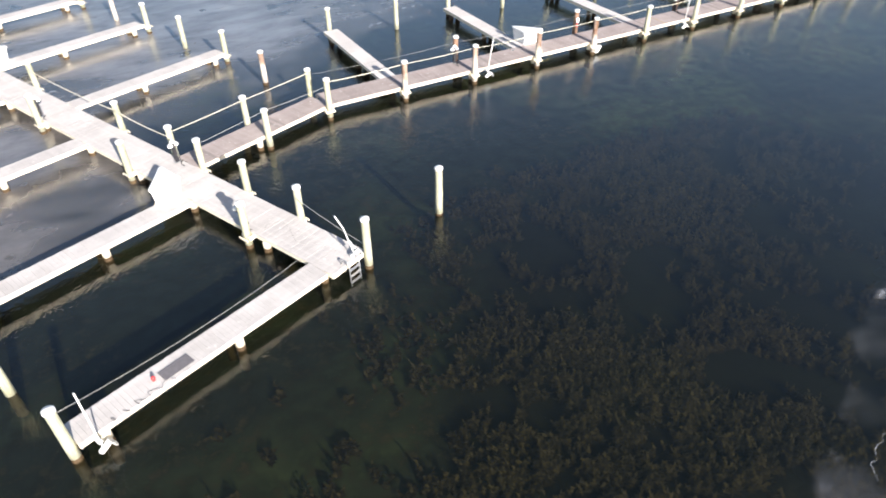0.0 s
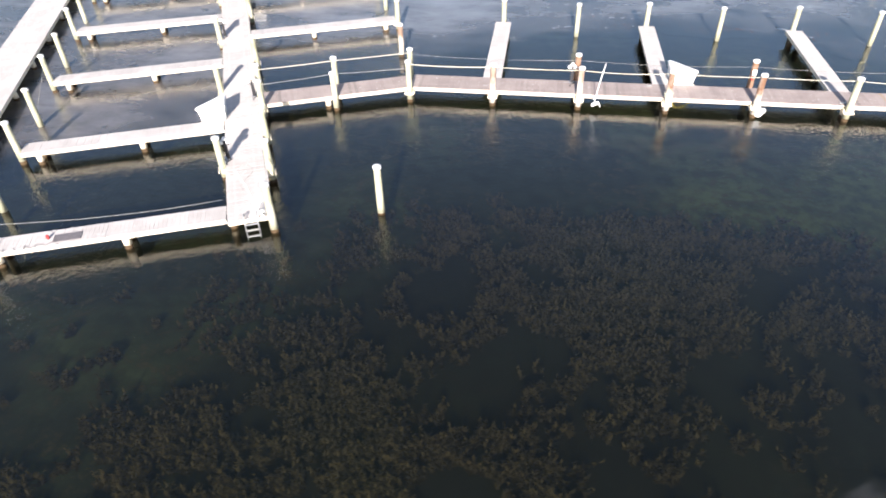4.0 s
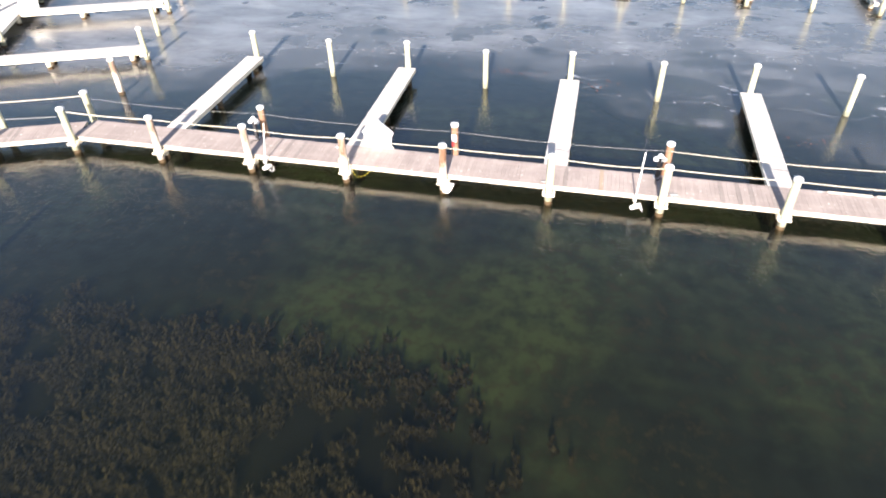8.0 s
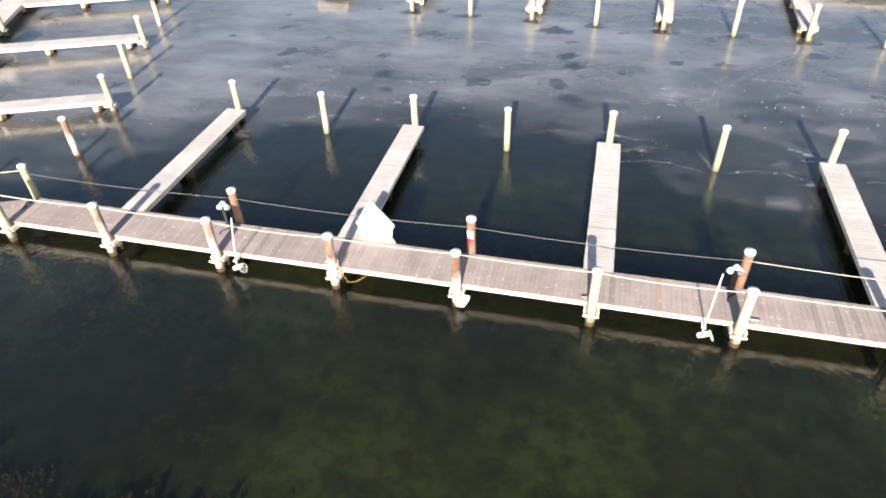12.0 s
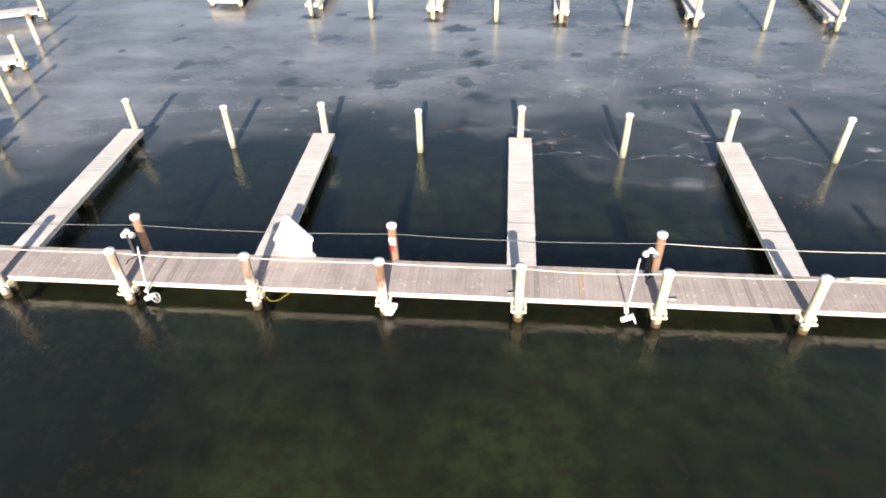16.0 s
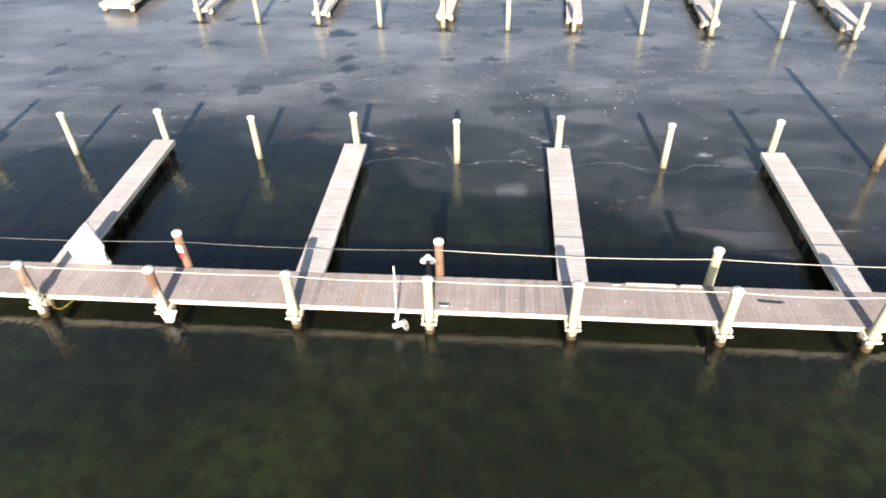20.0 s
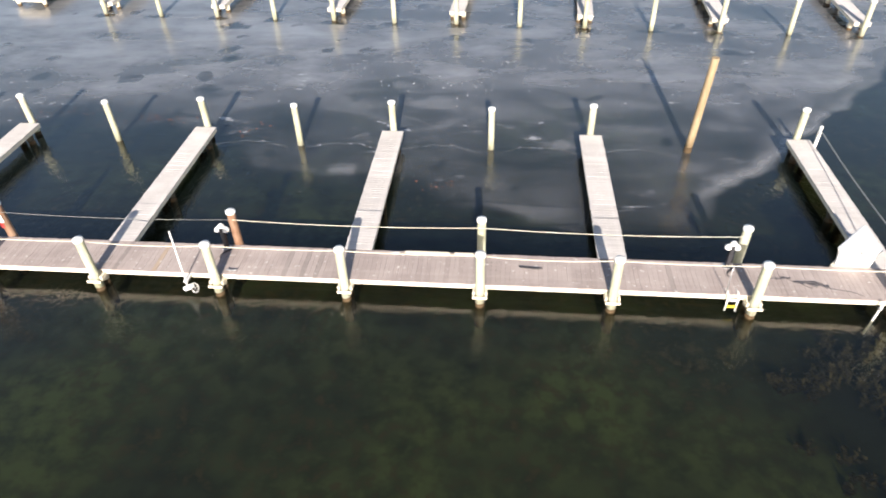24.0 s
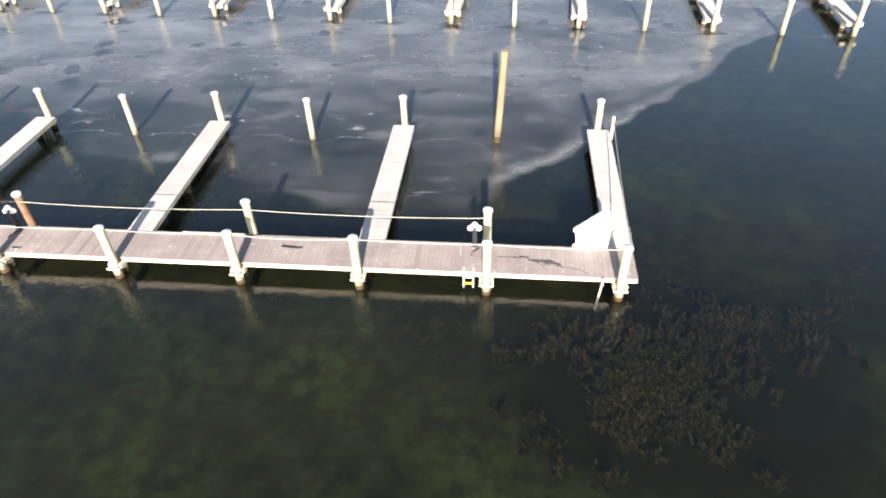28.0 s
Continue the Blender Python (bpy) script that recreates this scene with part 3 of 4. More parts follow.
# connector from the head pier to the bend
join_a = local(HEAD, 0.06, 9.32)
join_b = Vector((9.2, 27.4, 0))
run = join_b - join_a
connector = thing("connecting_walkway", pose(join_a.x, join_a.y, 0, 0, 0, math.degrees(math.atan2(run.y, run.x)) - 90) @ pose(0, 0, 0), "weathered timber walkway joining two piers", "walkway", kind="structure")
deck(connector, run.length + 0.15, 1.30, PLANK, M_DECK, ends=(False, False))
bent(connector, 3.2, 1.30)

# head pier
head = thing("head_pier", HEAD @ pose(HEAD_EAST, 0.1, 0), "wide pale timber pier with whitewashed edges", "pier", kind="structure")
deck(head, 45.0, HEAD_WIDTH, PLANK, M_PALE)
for s in (0.6, 3.4, 7.6, 11, 14.8, 18.6, 22, 26, 30, 34, 38, 42):
    bent(head, s, HEAD_WIDTH)

# fingers of the main walkway
FINGERS = [13.52, 21.7, 29.7, 37.78, 45.93, 54.08]
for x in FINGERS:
    # supports here take the shade-dark colour instead of whitewash
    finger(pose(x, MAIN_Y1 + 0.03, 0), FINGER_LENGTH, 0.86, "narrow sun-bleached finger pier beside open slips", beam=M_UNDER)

# fingers of the head pier
for s in (1.16, 8.26, 15.62, 22.9, 30.1):
    e = local(HEAD, HEAD_EAST - HEAD_WIDTH - 0.03, s)
    finger(pose(e.x, e.y, 0, 0, 0, 23.7 + 87.5), 8.35, 0.86, "narrow pale finger pier above dark water")
for s in (18.52, 26.25, 34.0):
    e = local(HEAD, HEAD_EAST + 0.03, s)
    finger(pose(e.x, e.y, 0, 0, 0, 23.7 - 92.2), 8.5, 0.86, "narrow pale finger pier over grey ice")


# ---- piles of the main walkway ----
BROWN = "brown weathered round timber pile with white cap"
for i, x in enumerate(FRONT_X):
    brown = 1 <= i <= 4
    p = pile(x, 27.2, 2.08, M_BROWN if brown else M_PILE, label=BROWN if brown else "pale timber pile with white cap beside the walkway")
    bracket(p, 0)
for x, brown in ((17.2, True), (25.3, True), (33.3, True), (41.35, False), (49.35, False)):
    pile(x, 29.0, 1.98, M_BARE if brown else M_PILE, label=BROWN if brown else "pale timber pile with white cap behind the walkway")
pile(8.95, 29.0, 1.95)
for x in FINGERS:
    pile(x - 0.43, MAIN_Y1 + FINGER_LENGTH + 0.2, 1.93, label="pale pile with white cap at a finger pier's tip")
for x in (17.36, 25.24, 33.36, 41.46):
    pile(x, 36.48, 1.9, r=0.13, label="lone mooring pile with white cap in the water", wet=0.05)
pile(49.47, 36.65, 4.05, M_TALL, 0.15, "tall bare yellowish timber pile standing in the ice", 0.3, cap=False, lean=(0.05, 0.0))
pile(7.75, 32.6, 1.85, M_BROWN, label=BROWN)
pile(9.86, 17.78, 2.1, label="lone mooring pile with white cap in dark water", wet=0.12)

# piles of the connector and the head pier
for x, y in ((5.86, 25.92), (5.42, 27.66)):
    pile(x, y, 1.92)
for v, s in ((0.19, 3.4), (0.19, 6.35), (0.21, 9.12), (0.21, 10.98), (0.19, 14.85), (0.19, 22.4), (0.19, 30)):
    q = local(HEAD, v, s)
    bracket(pile(q.x, q.y, 1.95), 113.7)
for v, s in ((-1.67, 4.2), (-1.67, 11.45), (-1.67, 18.6), (-1.67, 26.2)):
    q = local(HEAD, v, s)
    bracket(pile(q.x, q.y, 1.95), -66.3)
q = local(HEAD, 0.02, -0.02)
pile(q.x, q.y, 2.1)
for s in (0.9, 8.1, 15.45, 22.75, 30.0):
    q = local(HEAD, -10.07, s)
    pile(q.x, q.y, 2.0)
for s in (4.4, 11.6, 18.8, 26.0):
    q = local(HEAD, -10.05, s)
    pile(q.x, q.y, 1.9, wet=0.05)
for v, s in ((8.66, 18.27), (8.82, 25.93), (8.9, 33.6)):
    q = local(HEAD, v, s)
    bracket(pile(q.x, q.y, 1.88), 113.7)
q = local(HEAD, 8.68, 22.15)
pile(q.x, q.y, 1.88, wet=0.05, label="lone pale pile standing in brownish ice")
q = local(HEAD, 8.95, 29.75)
pile(q.x, q.y, 1.88, M_BROWN, label=BROWN, wet=0.05)

# far dock
far_turn = -3.3
FAR = pose(16.93, 51.75, 0, 0, 0, far_turn)
for k in range(8):
    q = local(FAR, 7.38 * k, 0)
    pile(q.x, q.y, 1.95, wet=0.1, label="pale pile at a far finger pier")
    e = local(FAR, 7.38 * k + 0.42, 8.1)
    f = finger(pose(e.x, e.y, 0, 0, 0, far_turn) @ pose(-0.84, 0, 0, 0, 0, 180), 7.8, 0.84, "far pale finger pier over grey ice", planks=False, group="far finger piers")
    if k < 7:
        q = local(FAR, 7.38 * k + 3.69, 0)
        pile(q.x, q.y, 1.95, wet=0.05, label="lone pale pile standing in the ice")
e = local(FAR, -8.0, 8.15)
far_walk = thing("far_walkway", pose(e.x, e.y, 0, 0, 0, far_turn - 90), "far pale timber walkway across the basin", "walkway", kind="structure")
deck(far_walk, 68, 1.6, PLANK, M_PALE, planks=False)
e = local(HEAD, -11.85, 5.0)
west = thing("west_pier", pose(e.x, e.y, 0, 0, 0, 22.8), "bright wide timber pier beyond the finger piers", "pier", kind="structure")
deck(west, 34, 2.1, PLANK, M_PALE, planks=False)
for s in range(2, 34, 4):
    bent(west, s, 2.1)
e = local(FAR, -4.75, 0.75)
far_head = thing("far_head_pier", pose(e.x, e.y, 0, 0, 0, far_turn), "pale end of a wide far pier", "pier", kind="structure")
deck(far_head, 7.4, 2.05, PLANK, M_PALE, planks=False)
bent(far_head, 0.3, 2.05)
bent(far_head, 4.3, 2.05)


# ---- dock boxes ----
def dock_box(m, mirror):
    """A white three-cornered box for the corner of two decks, narrower below, with an overhanging lid; origin at its square corner."""
    k = -1 if mirror else 1
    ob = thing("dock_box", m @ pose(0, 0, DECK), "white three-cornered fibreglass dock box with an overhanging lid", "dock box", "dock boxes")

    def slab(rows, bevel):
        bm = bmesh.new()
        loops = [[bm.verts.new((k * x, y, z)) for x, y in ((a, a), (leg, a), (leg, a + 0.12), (a + 0.12, leg), (a, leg))] for a, leg, z in rows]
        for lo, hi in zip(loops, loops[1:]):
            for i in range(5):
                bm.faces.new((lo[i], lo[(i + 1) % 5], hi[(i + 1) % 5], hi[i]))
        bm.faces.new(loops[0][::-1])
        bm.faces.new(loops[-1])
        bmesh.ops.bevel(bm, geom=[e for e in bm.edges], offset=bevel, segments=2, affect="EDGES")
        return bm

    part("body", slab([(0.05, 1.07, 0.004), (0.0, 1.17, 0.60), (0.0, 1.17, 0.64)], 0.02), M_BOX, ob)
    lid = part("lid", slab([(-0.035, 1.23, 0.635), (-0.035, 1.23, 0.70), (0.0, 1.17, 0.735), (0.10, 0.98, 0.75)], 0.012), M_BOX, ob, "white moulded lid")
    part("hasp", box(bmesh.new(), k * 0.55 - 0.03, -0.055, 0.56, k * 0.55 + 0.03, -0.036, 0.68, 0.004), M_METAL, lid, "small steel hasp")
    for y in (0.25, 0.95):
        part("hinge", box(bmesh.new(), -k * 0.045 - 0.008, y - 0.05, 0.60, -k * 0.045 + 0.008, y + 0.05, 0.67, 0.003), M_METAL, lid, "small steel hinge")
    shelf = thing("corner_platform", m @ pose(0, 0, 0), "small three-cornered timber platform between two decks", "platform", kind="structure")
    bm = bmesh.new()
    tri = [(k * 0.13, 0.02), (k * 1.2, 0.02), (k * 1.2, 0.1), (k * 0.2, 1.2), (k * 0.13, 1.2)]
    low, high = [[bm.verts.new((x, y, z)) for x, y in tri] for z in (DECK - 0.14, DECK - 0.002)]
    for i in range(5):
        bm.faces.new((low[i], low[(i + 1) % 5], high[(i + 1) % 5], high[i]))
    bm.faces.new(low[::-1])
    bm.faces.new(high)
    part("top", bm, M_FASCIA, shelf)


dock_box(pose(21.59, MAIN_Y1 + 0.03, 0), False)
dock_box(pose(53.33, MAIN_Y1 + 0.03, 0), True)
dock_box(HEAD @ pose(-1.42, 8.17, 0, 0, 0, -2.5), True)
dock_box(HEAD @ pose(-0.05, 27.02, 0, 0, 0, -2.2), False)


# ---- power pedestals, ice eaters, ladders ----
def pedestal(m, label="black dock power pedestal with two white lamp hoods"):
    ob = thing("power_pedestal", m @ pose(0, 0, DECK), label, "power pedestal", "power pedestals")
    part("base_plate", box(bmesh.new(), -0.12, -0.12, 0, 0.12, 0.12, 0.02, 0.004), M_METAL, ob)
    part("post", box(bmesh.new(), -0.065, -0.065, 0.02, 0.065, 0.065, 0.86, 0.012), M_BLACK, ob)
    for side in (-1, 1):
        hood = part("hood", rings(bmesh.new(), [(0.05, 0.70), (0.11, 0.72), (0.11, 0.78), (0.04, 0.86)], 12, (side * 0.13, 0.0)), M_CAP, ob, "white rounded hood")
        part("socket", rings(bmesh.new(), [(0.04, 0.64), (0.04, 0.70)], 10, (side * 0.13, 0.0)), M_BLACK, hood)
    part("top", rings(bmesh.new(), [(0.10, 0.86), (0.11, 0.88), (0.09, 0.94), (0.02, 1.0)], 12), M_CAP, ob, "white domed top")
    pts = [(0.07 + 0.16 * math.sin(a * 1.3) * (a / 9), -0.1 - 0.22 * (1 - math.cos(a)) * (a / 9), 0.02 if a > 1 else 0.6 - 0.58 * a) for a in [i * 0.35 for i in range(27)]]
    part("cord", tube(bmesh.new(), pts, 0.014), M_BLACK, ob, "black coiled power cord")
    return ob


for x in (16.95, 33.0, 48.95):
    pedestal(pose(x, 28.70, 0))
pedestal(HEAD @ pose(-1.42, 4.68, 0))
pedestal(HEAD @ pose(-0.12, 10.35, 0))
pedestal(HEAD @ pose(-1.38, 18.95, 0))


def ice_eater(x, y, lean=0.0, turn=0.0, top=2.75, lift=0.0):
    """A white propeller unit on a pole, hung over the deck's edge."""
    ob = thing("ice_eater", pose(x, y, lift, 0, 0, turn), "white propeller ice eater hung from a long white pole", "ice eater", "ice eaters")
    part("pole", tube(bmesh.new(), [(0, 0, 0.40), (lean * 0.5, 0.0, 1.5), (lean, 0.0, top)], 0.022, 8), M_CAP, ob)
    bm = rings(bmesh.new(), [(0.02, -0.20), (0.08, -0.17), (0.085, 0.12), (0.05, 0.18)], 12)
    bm.transform(Matrix.Translation((0.05, -0.02, 0.40)) @ pose(0, 0, 0, 0, 62, 0))
    part("motor", bm, M_CAP, ob, "white motor housing")
    bm = bmesh.new()
    for a in range(16):
        b = a + 1
        pts = [Vector((0.155 * math.cos(t * math.pi / 8), 0.155 * math.sin(t * math.pi / 8), 0)) for t in (a, b)]
        tube(bm, pts, 0.011, 5)
    for a in range(5):
        t = a * 2 * math.pi / 5
        tube(bm, [(0, 0, 0), (0.15 * math.cos(t), 0.15 * math.sin(t), 0.0)], 0.007, 4)
    bm.transform(Matrix.Translation((0.24, -0.03, 0.40)) @ pose(0, 0, 0, 0, 62, 0))
    shroud = part("shroud", bm, M_CAP, ob, "round wire guard")
    bm = bmesh.new()
    for a in range(3):
        t = a * 2 * math.pi / 3
        p = box(bmesh.new(), 0.01, -0.04, -0.004, 0.13, 0.035, 0.004)
        p.transform(pose(0, 0, 0, 0, 0, math.degrees(t)) @ pose(0, 0, 0, 25, 0, 0))
        me = bpy.data.meshes.new("blade")
        p.to_mesh(me)
        p.free()
        bm.from_mesh(me)
        bpy.data.meshes.remove(me)
    bm.transform(Matrix.Translation((0.22, -0.03, 0.40)) @ pose(0, 0, 0, 0, 62, 0))
    part("propeller", bm, M_BLACK, shroud, "dark three-bladed propeller")
    part("clamp", box(bmesh.new(), -0.06, -0.04, 0.60, 0.06, 0.42, 0.66, 0.008), M_CAP, ob)
    return ob


ice_eater(18.02, 27.08, 0.3, 0, 2.35)
ice_eater(32.22, 27.08, 0.05, 0, 2.6)
q = local(HEAD, -9.55, 0.36)
ice_eater(q.x, q.y, 0.0, 23.7, 2.5)
q = local(HEAD, -0.4, 0.22)
ice_eater(q.x, q.y, -0.5, 0, 2.1, 0.42)


def ladder(m, width, low, high, material, label, bottom=None):
    ob = thing("dock_ladder", m, label, "ladder", "dock ladders")
    for x in (-width / 2, width / 2):
        part("rail", tube(bmesh.new(), [(x, 0.36, DECK), (x, 0.34, high - 0.1), (x, 0.18, high), (x, 0.0, high - 0.1), (x, -0.02, low)], 0.026, 8), material, ob)
    z = DECK - 0.12
    while z > low:
        last = z - 0.26 < low
        part("rung", box(bmesh.new(), -width / 2, -0.06, z - 0.02, width / 2, 0.02, z + 0.02, 0.006), bottom if last and bottom else material, ob)
        z -= 0.26
    return ob


steps = ladder(pose(48.83, 27.33, 0), 0.30, 0.14, 0.74, M_CAP, "white dock ladder with a yellow lowest rung and a grab pole", M_YELLOW)
part("grab_pole", tube(bmesh.new(), [(-0.2, 0.1, 0.55), (-0.22, 0.12, 1.2), (-0.24, 0.12, 1.72)], 0.013, 8), M_METAL, steps, "slim upright grab pole")
q = local(HEAD, -0.72, -0.08)
ladder(pose(q.x, q.y, 0, 0, 0, 23.7), 0.46, -0.10, 0.92, M_METAL, "steel ladder with hoop rails at a pier's end")

pipe = thing("standpipe", pose(52.85, 27.23, 0), "pale slanting pipe going down into the water", "pipe")
part("pipe", tube(bmesh.new(), [(0, 0, -0.5), (0.12, 0.02, 0.78)], 0.03, 8), M_CAP, pipe)
part("collar", rings(bmesh.new(), [(0.06, 0.5), (0.06, 0.58)], 10, (0.1, 0.01)), M_METAL, pipe, "grey collar")


tip_post = thing("tip_post", pose(54.16, 36.3, 0), "short white post at a finger pier's tip", "post")
part("post", box(bmesh.new(), -0.05, -0.05, 0.45, 0.05, 0.05, 1.42, 0.01), M_CAP, tip_post)
part("knob", rings(bmesh.new(), [(0.05, 1.42), (0.07, 1.45), (0.05, 1.5)], 10), M_CAP, tip_post)

# ---- ropes ----
def rope(a, b, sag, r=0.014, material=M_ROPE, label="pale rope stretched between dock piles"):
    a, b = Vector(a), Vector(b)
    n = 14
    pts = [a.lerp(b, i / n) - Vector((0, 0, sag * 4 * (i / n) * (1 - i / n))) for i in range(n + 1)]
    return tagged(part("mooring_rope", tube(bmesh.new(), pts, r, 6), material), label, "rope", "mooring ropes")


for i, (x0, x1) in enumerate(zip(FRONT_X[1:], FRONT_X[2:])):
    rope((x0 + 0.1, 27.32, 1.89), (x1 - 0.1, 27.32, 1.89), 0.03 + 0.05 * (i % 3 == 1), 0.013)
rope((9.22, 27.34, 1.86), (13.25, 27.34, 1.88), 0.05, 0.018)
BACK_X = [8.95, 17.2, 25.3, 33.3, 41.35, 49.35]
for i, (x0, x1) in enumerate(zip(BACK_X, BACK_X[1:])):
    grey = i < 3
    rope((x0, 28.88, 1.72), (x1, 28.88, 1.72), 0.10, 0.006 if grey else 0.010, M_ROPE_GREY if grey else M_ROPE)
rope(local(HEAD, 0.28, 9.1, 1.75), (5.86, 26.05, 1.8), 0.02, 0.012, M_ROPE_GREY)
rope((5.86, 26.05, 1.8), (9.1, 27.0, 1.8), 0.02, 0.012, M_ROPE_GREY)
rope(local(HEAD, 0.2, 10.75, 1.8), (5.42, 27.56, 1.8), 0.02, 0.014)
rope((5.42, 27.56, 1.8), (8.95, 28.9, 1.8), 0.02, 0.014)
rope(local(HEAD, 0.05, 10.75, 1.6), local(HEAD, 0.05, 14.8, 1.65), 0.08, 0.02)
rope(local(HEAD, 0.05, 14.8, 1.65), local(HEAD, 0.05, 22.4, 1.65), 0.12, 0.02)
rope(local(HEAD, 0.05, 3.4, 1.55), local(HEAD, 0.0, 0.05, 1.0), 0.05, 0.012, M_ROPE_GREY)
rope(local(HEAD, -10.05, 0.85, 1.85), local(HEAD, -1.7, 1.55, 0.74), 0.22, 0.009, M_ROPE_GREY, "grey braided rope along a finger pier")
rope((53.66, 27.28, 1.9), (54.16, 36.35, 1.35), 0.15, 0.02, M_ROPE_GREY, "thick grey rope along a finger pier")
rope(local(HEAD, -10.05, 11.6, 0.6), local(HEAD, -10.0, 15.4, 1.7), 0.0, 0.012, M_ROPE_GREY)


def squiggle(x, y, length, width, turn, seed, material, r=0.012, label="", name="hose"):
    """A loose line lying in loops on the deck."""
    rnd = random.Random(seed)
    pts, a = [], 0.0
    for i in range(96):
        k = i / 95
        a += rnd.uniform(0.15, 0.6)
        pts.append((length * (k - 0.5) + 0.10 * math.cos(a), width * 0.5 * math.sin(a * 0.9) * rnd.uniform(0.5, 1.0), 0))
    ob = part(name, tube(bmesh.new(), pts, r, 5), material)
    ob.matrix_world = pose(x, y, DECK + r + 0.004, 0, 0, turn)
    return tagged(ob, label, "hose" if name == "hose" else "rope")




def tangle(pts, seed, material, r, label):
    """A thin line lying on the deck that strays and knots round the given way."""
    rnd = random.Random(seed)
    out = []
    for (x0, y0, loose), (x1, y1, _) in zip(pts, pts[1:]):
        n = 6 + int(60 * loose)
        for i in range(n):
            k = i / n
            out.append((x0 + k * (x1 - x0) + rnd.gauss(0, loose * 0.5), y0 + k * (y1 - y0) + rnd.gauss(0, loose * 0.28), DECK + r + 0.004 + 0.01 * rnd.random() * (loose > 0.05)))
    ob = part("hose", tube(bmesh.new(), out, r, 5), material)
    return tagged(ob, label, "hose")


tangle([(49.75, 28.2, 0.02), (50.25, 28.18, 0.12), (50.6, 28.22, 0.03), (50.75, 28.05, 0.02), (51.15, 28.02, 0.3), (51.6, 27.9, 0.08), (51.9, 27.8, 0.01), (52.3, 27.72, 0.01), (52.6, 27.52, 0.0)], 5, M_MAT, 0.009, "dark thin hose lying in a tangle on the deck")
squiggle(42.9, 28.25, 0.55, 0.06, -4, 3, M_BLACK, 0.02, "short dark line lying on the deck")
q = local(HEAD, -8.1, 0.55)
squiggle(q.x, q.y, 1.9, 0.42, 21.9, 11, M_BLACK, 0.006, "dark rope lying in loops on a finger pier", "rope")
way = [(-1.25, 3.7), (-1.0, 3.95), (-0.7, 3.9), (-0.5, 3.6), (-0.55, 3.2), (-0.75, 2.9), (-1.0, 2.4), (-0.9, 1.9)]
way = [local(HEAD, v, s) for v, s in way]
tangle([(p.x, p.y, 0.012) for p in way], 14, M_ROPE_GREY, 0.005, "thin grey hose lying in curves on the pier")
q = local(HEAD, -6.95, 0.86)
mat = tagged(part("floor_mat", box(bmesh.new(), -0.46, -0.21, 0, 0.46, 0.21, 0.02, 0.006), M_MAT), "grey rubber mat lying on a finger pier", "mat")
mat.matrix_world = pose(q.x, q.y, DECK + 0.004, 0, 0, 21.9)
q = local(HEAD, -7.6, 0.95)
cup = tagged(part("plug", rings(bmesh.new(), [(0.05, 0), (0.06, 0.1), (0.03, 0.16)], 10), M_RED), "small red plastic plug beside a mat", "plug")
cup.matrix_world = pose(q.x, q.y, DECK + 0.003)
for x, y, turn in ((29.0, 27.55, 20), (33.55, 27.55, 0), (38.6, 28.72, 0), (20.6, 28.5, 10)):
    ob = thing("dock_cleat", pose(x, y, DECK, 0, 0, turn), "galvanised cleat bolted to the deck", "cleat", "dock cleats")
    part("horn", tube(bmesh.new(), [(-0.16, 0, 0.07), (-0.08, 0, 0.06), (0.08, 0, 0.06), (0.16, 0, 0.07)], 0.018), M_METAL, ob)
    for k in (-0.05, 0.05):
        part("foot", box(bmesh.new(), k - 0.02, -0.03, 0, k + 0.02, 0.03, 0.05), M_METAL, ob)
sign = thing("pile_sign", pose(25.3, 28.86, 0), "small white and red notice on a brown pile", "sign")
part("board", box(bmesh.new(), -0.10, -0.012, 1.30, 0.10, 0.0, 1.58), M_CAP, sign)
part("red_panel", box(bmesh.new(), -0.10, -0.016, 1.08, 0.03, -0.004, 1.28), M_RED, sign, "red panel")
for x, seed in ((21.32, 2),):
    coil = []
    rnd = random.Random(seed)
    for i in range(60):
        a = i * 0.42
        coil.append((x + (0.19 + 0.02 * rnd.random()) * math.cos(a), 27.18 + 0.19 * math.sin(a), 0.62 + 0.012 * i * (0.5 + 0.5 * math.sin(a * 0.13))))
    tagged(part("rope_coil", tube(bmesh.new(), coil, 0.017, 5), M_ROPE), "pale rope wound round a pile", "rope", "mooring ropes")
line = [(21.5, 27.38, 0.72), (21.6, 27.28, 0.45), (21.75, 27.2, 0.30), (22.0, 27.22, 0.33), (22.35, 27.3, 0.58), (22.55, 27.48, 0.71)]
tagged(part("yellow_line", tube(bmesh.new(), line, 0.005, 5), M_YELLOW), "yellow line hanging off the walkway's edge", "rope", "mooring ropes")


# ---- cracks and ridges in the ice ----
def ridge(name, pts, width, label):
    bm = bmesh.new()
    rnd = random.Random(int(pts[0][0] * 10))
    left, right = [], []
    for i, (x, y) in enumerate(pts):
        x1, y1 = pts[min(i + 1, len(pts) - 1)]
        x0, y0 = pts[max(i - 1, 0)]
        d = Vector((x1 - x0, y1 - y0, 0)).normalized()
        n = Vector((-d.y, d.x, 0)) * width * rnd.uniform(0.25, 1.0)
        left.append(bm.verts.new(Vector((x, y, WATER + 0.026)) + n))
        right.append(bm.verts.new(Vector((x, y, WATER + 0.026)) - n))
    for i in range(len(pts) - 1):
        bm.faces.new((left[i], right[i], right[i + 1], left[i + 1]))
    return tagged(part(name, bm, M_FROST), label, "ice crack", "ice cracks")


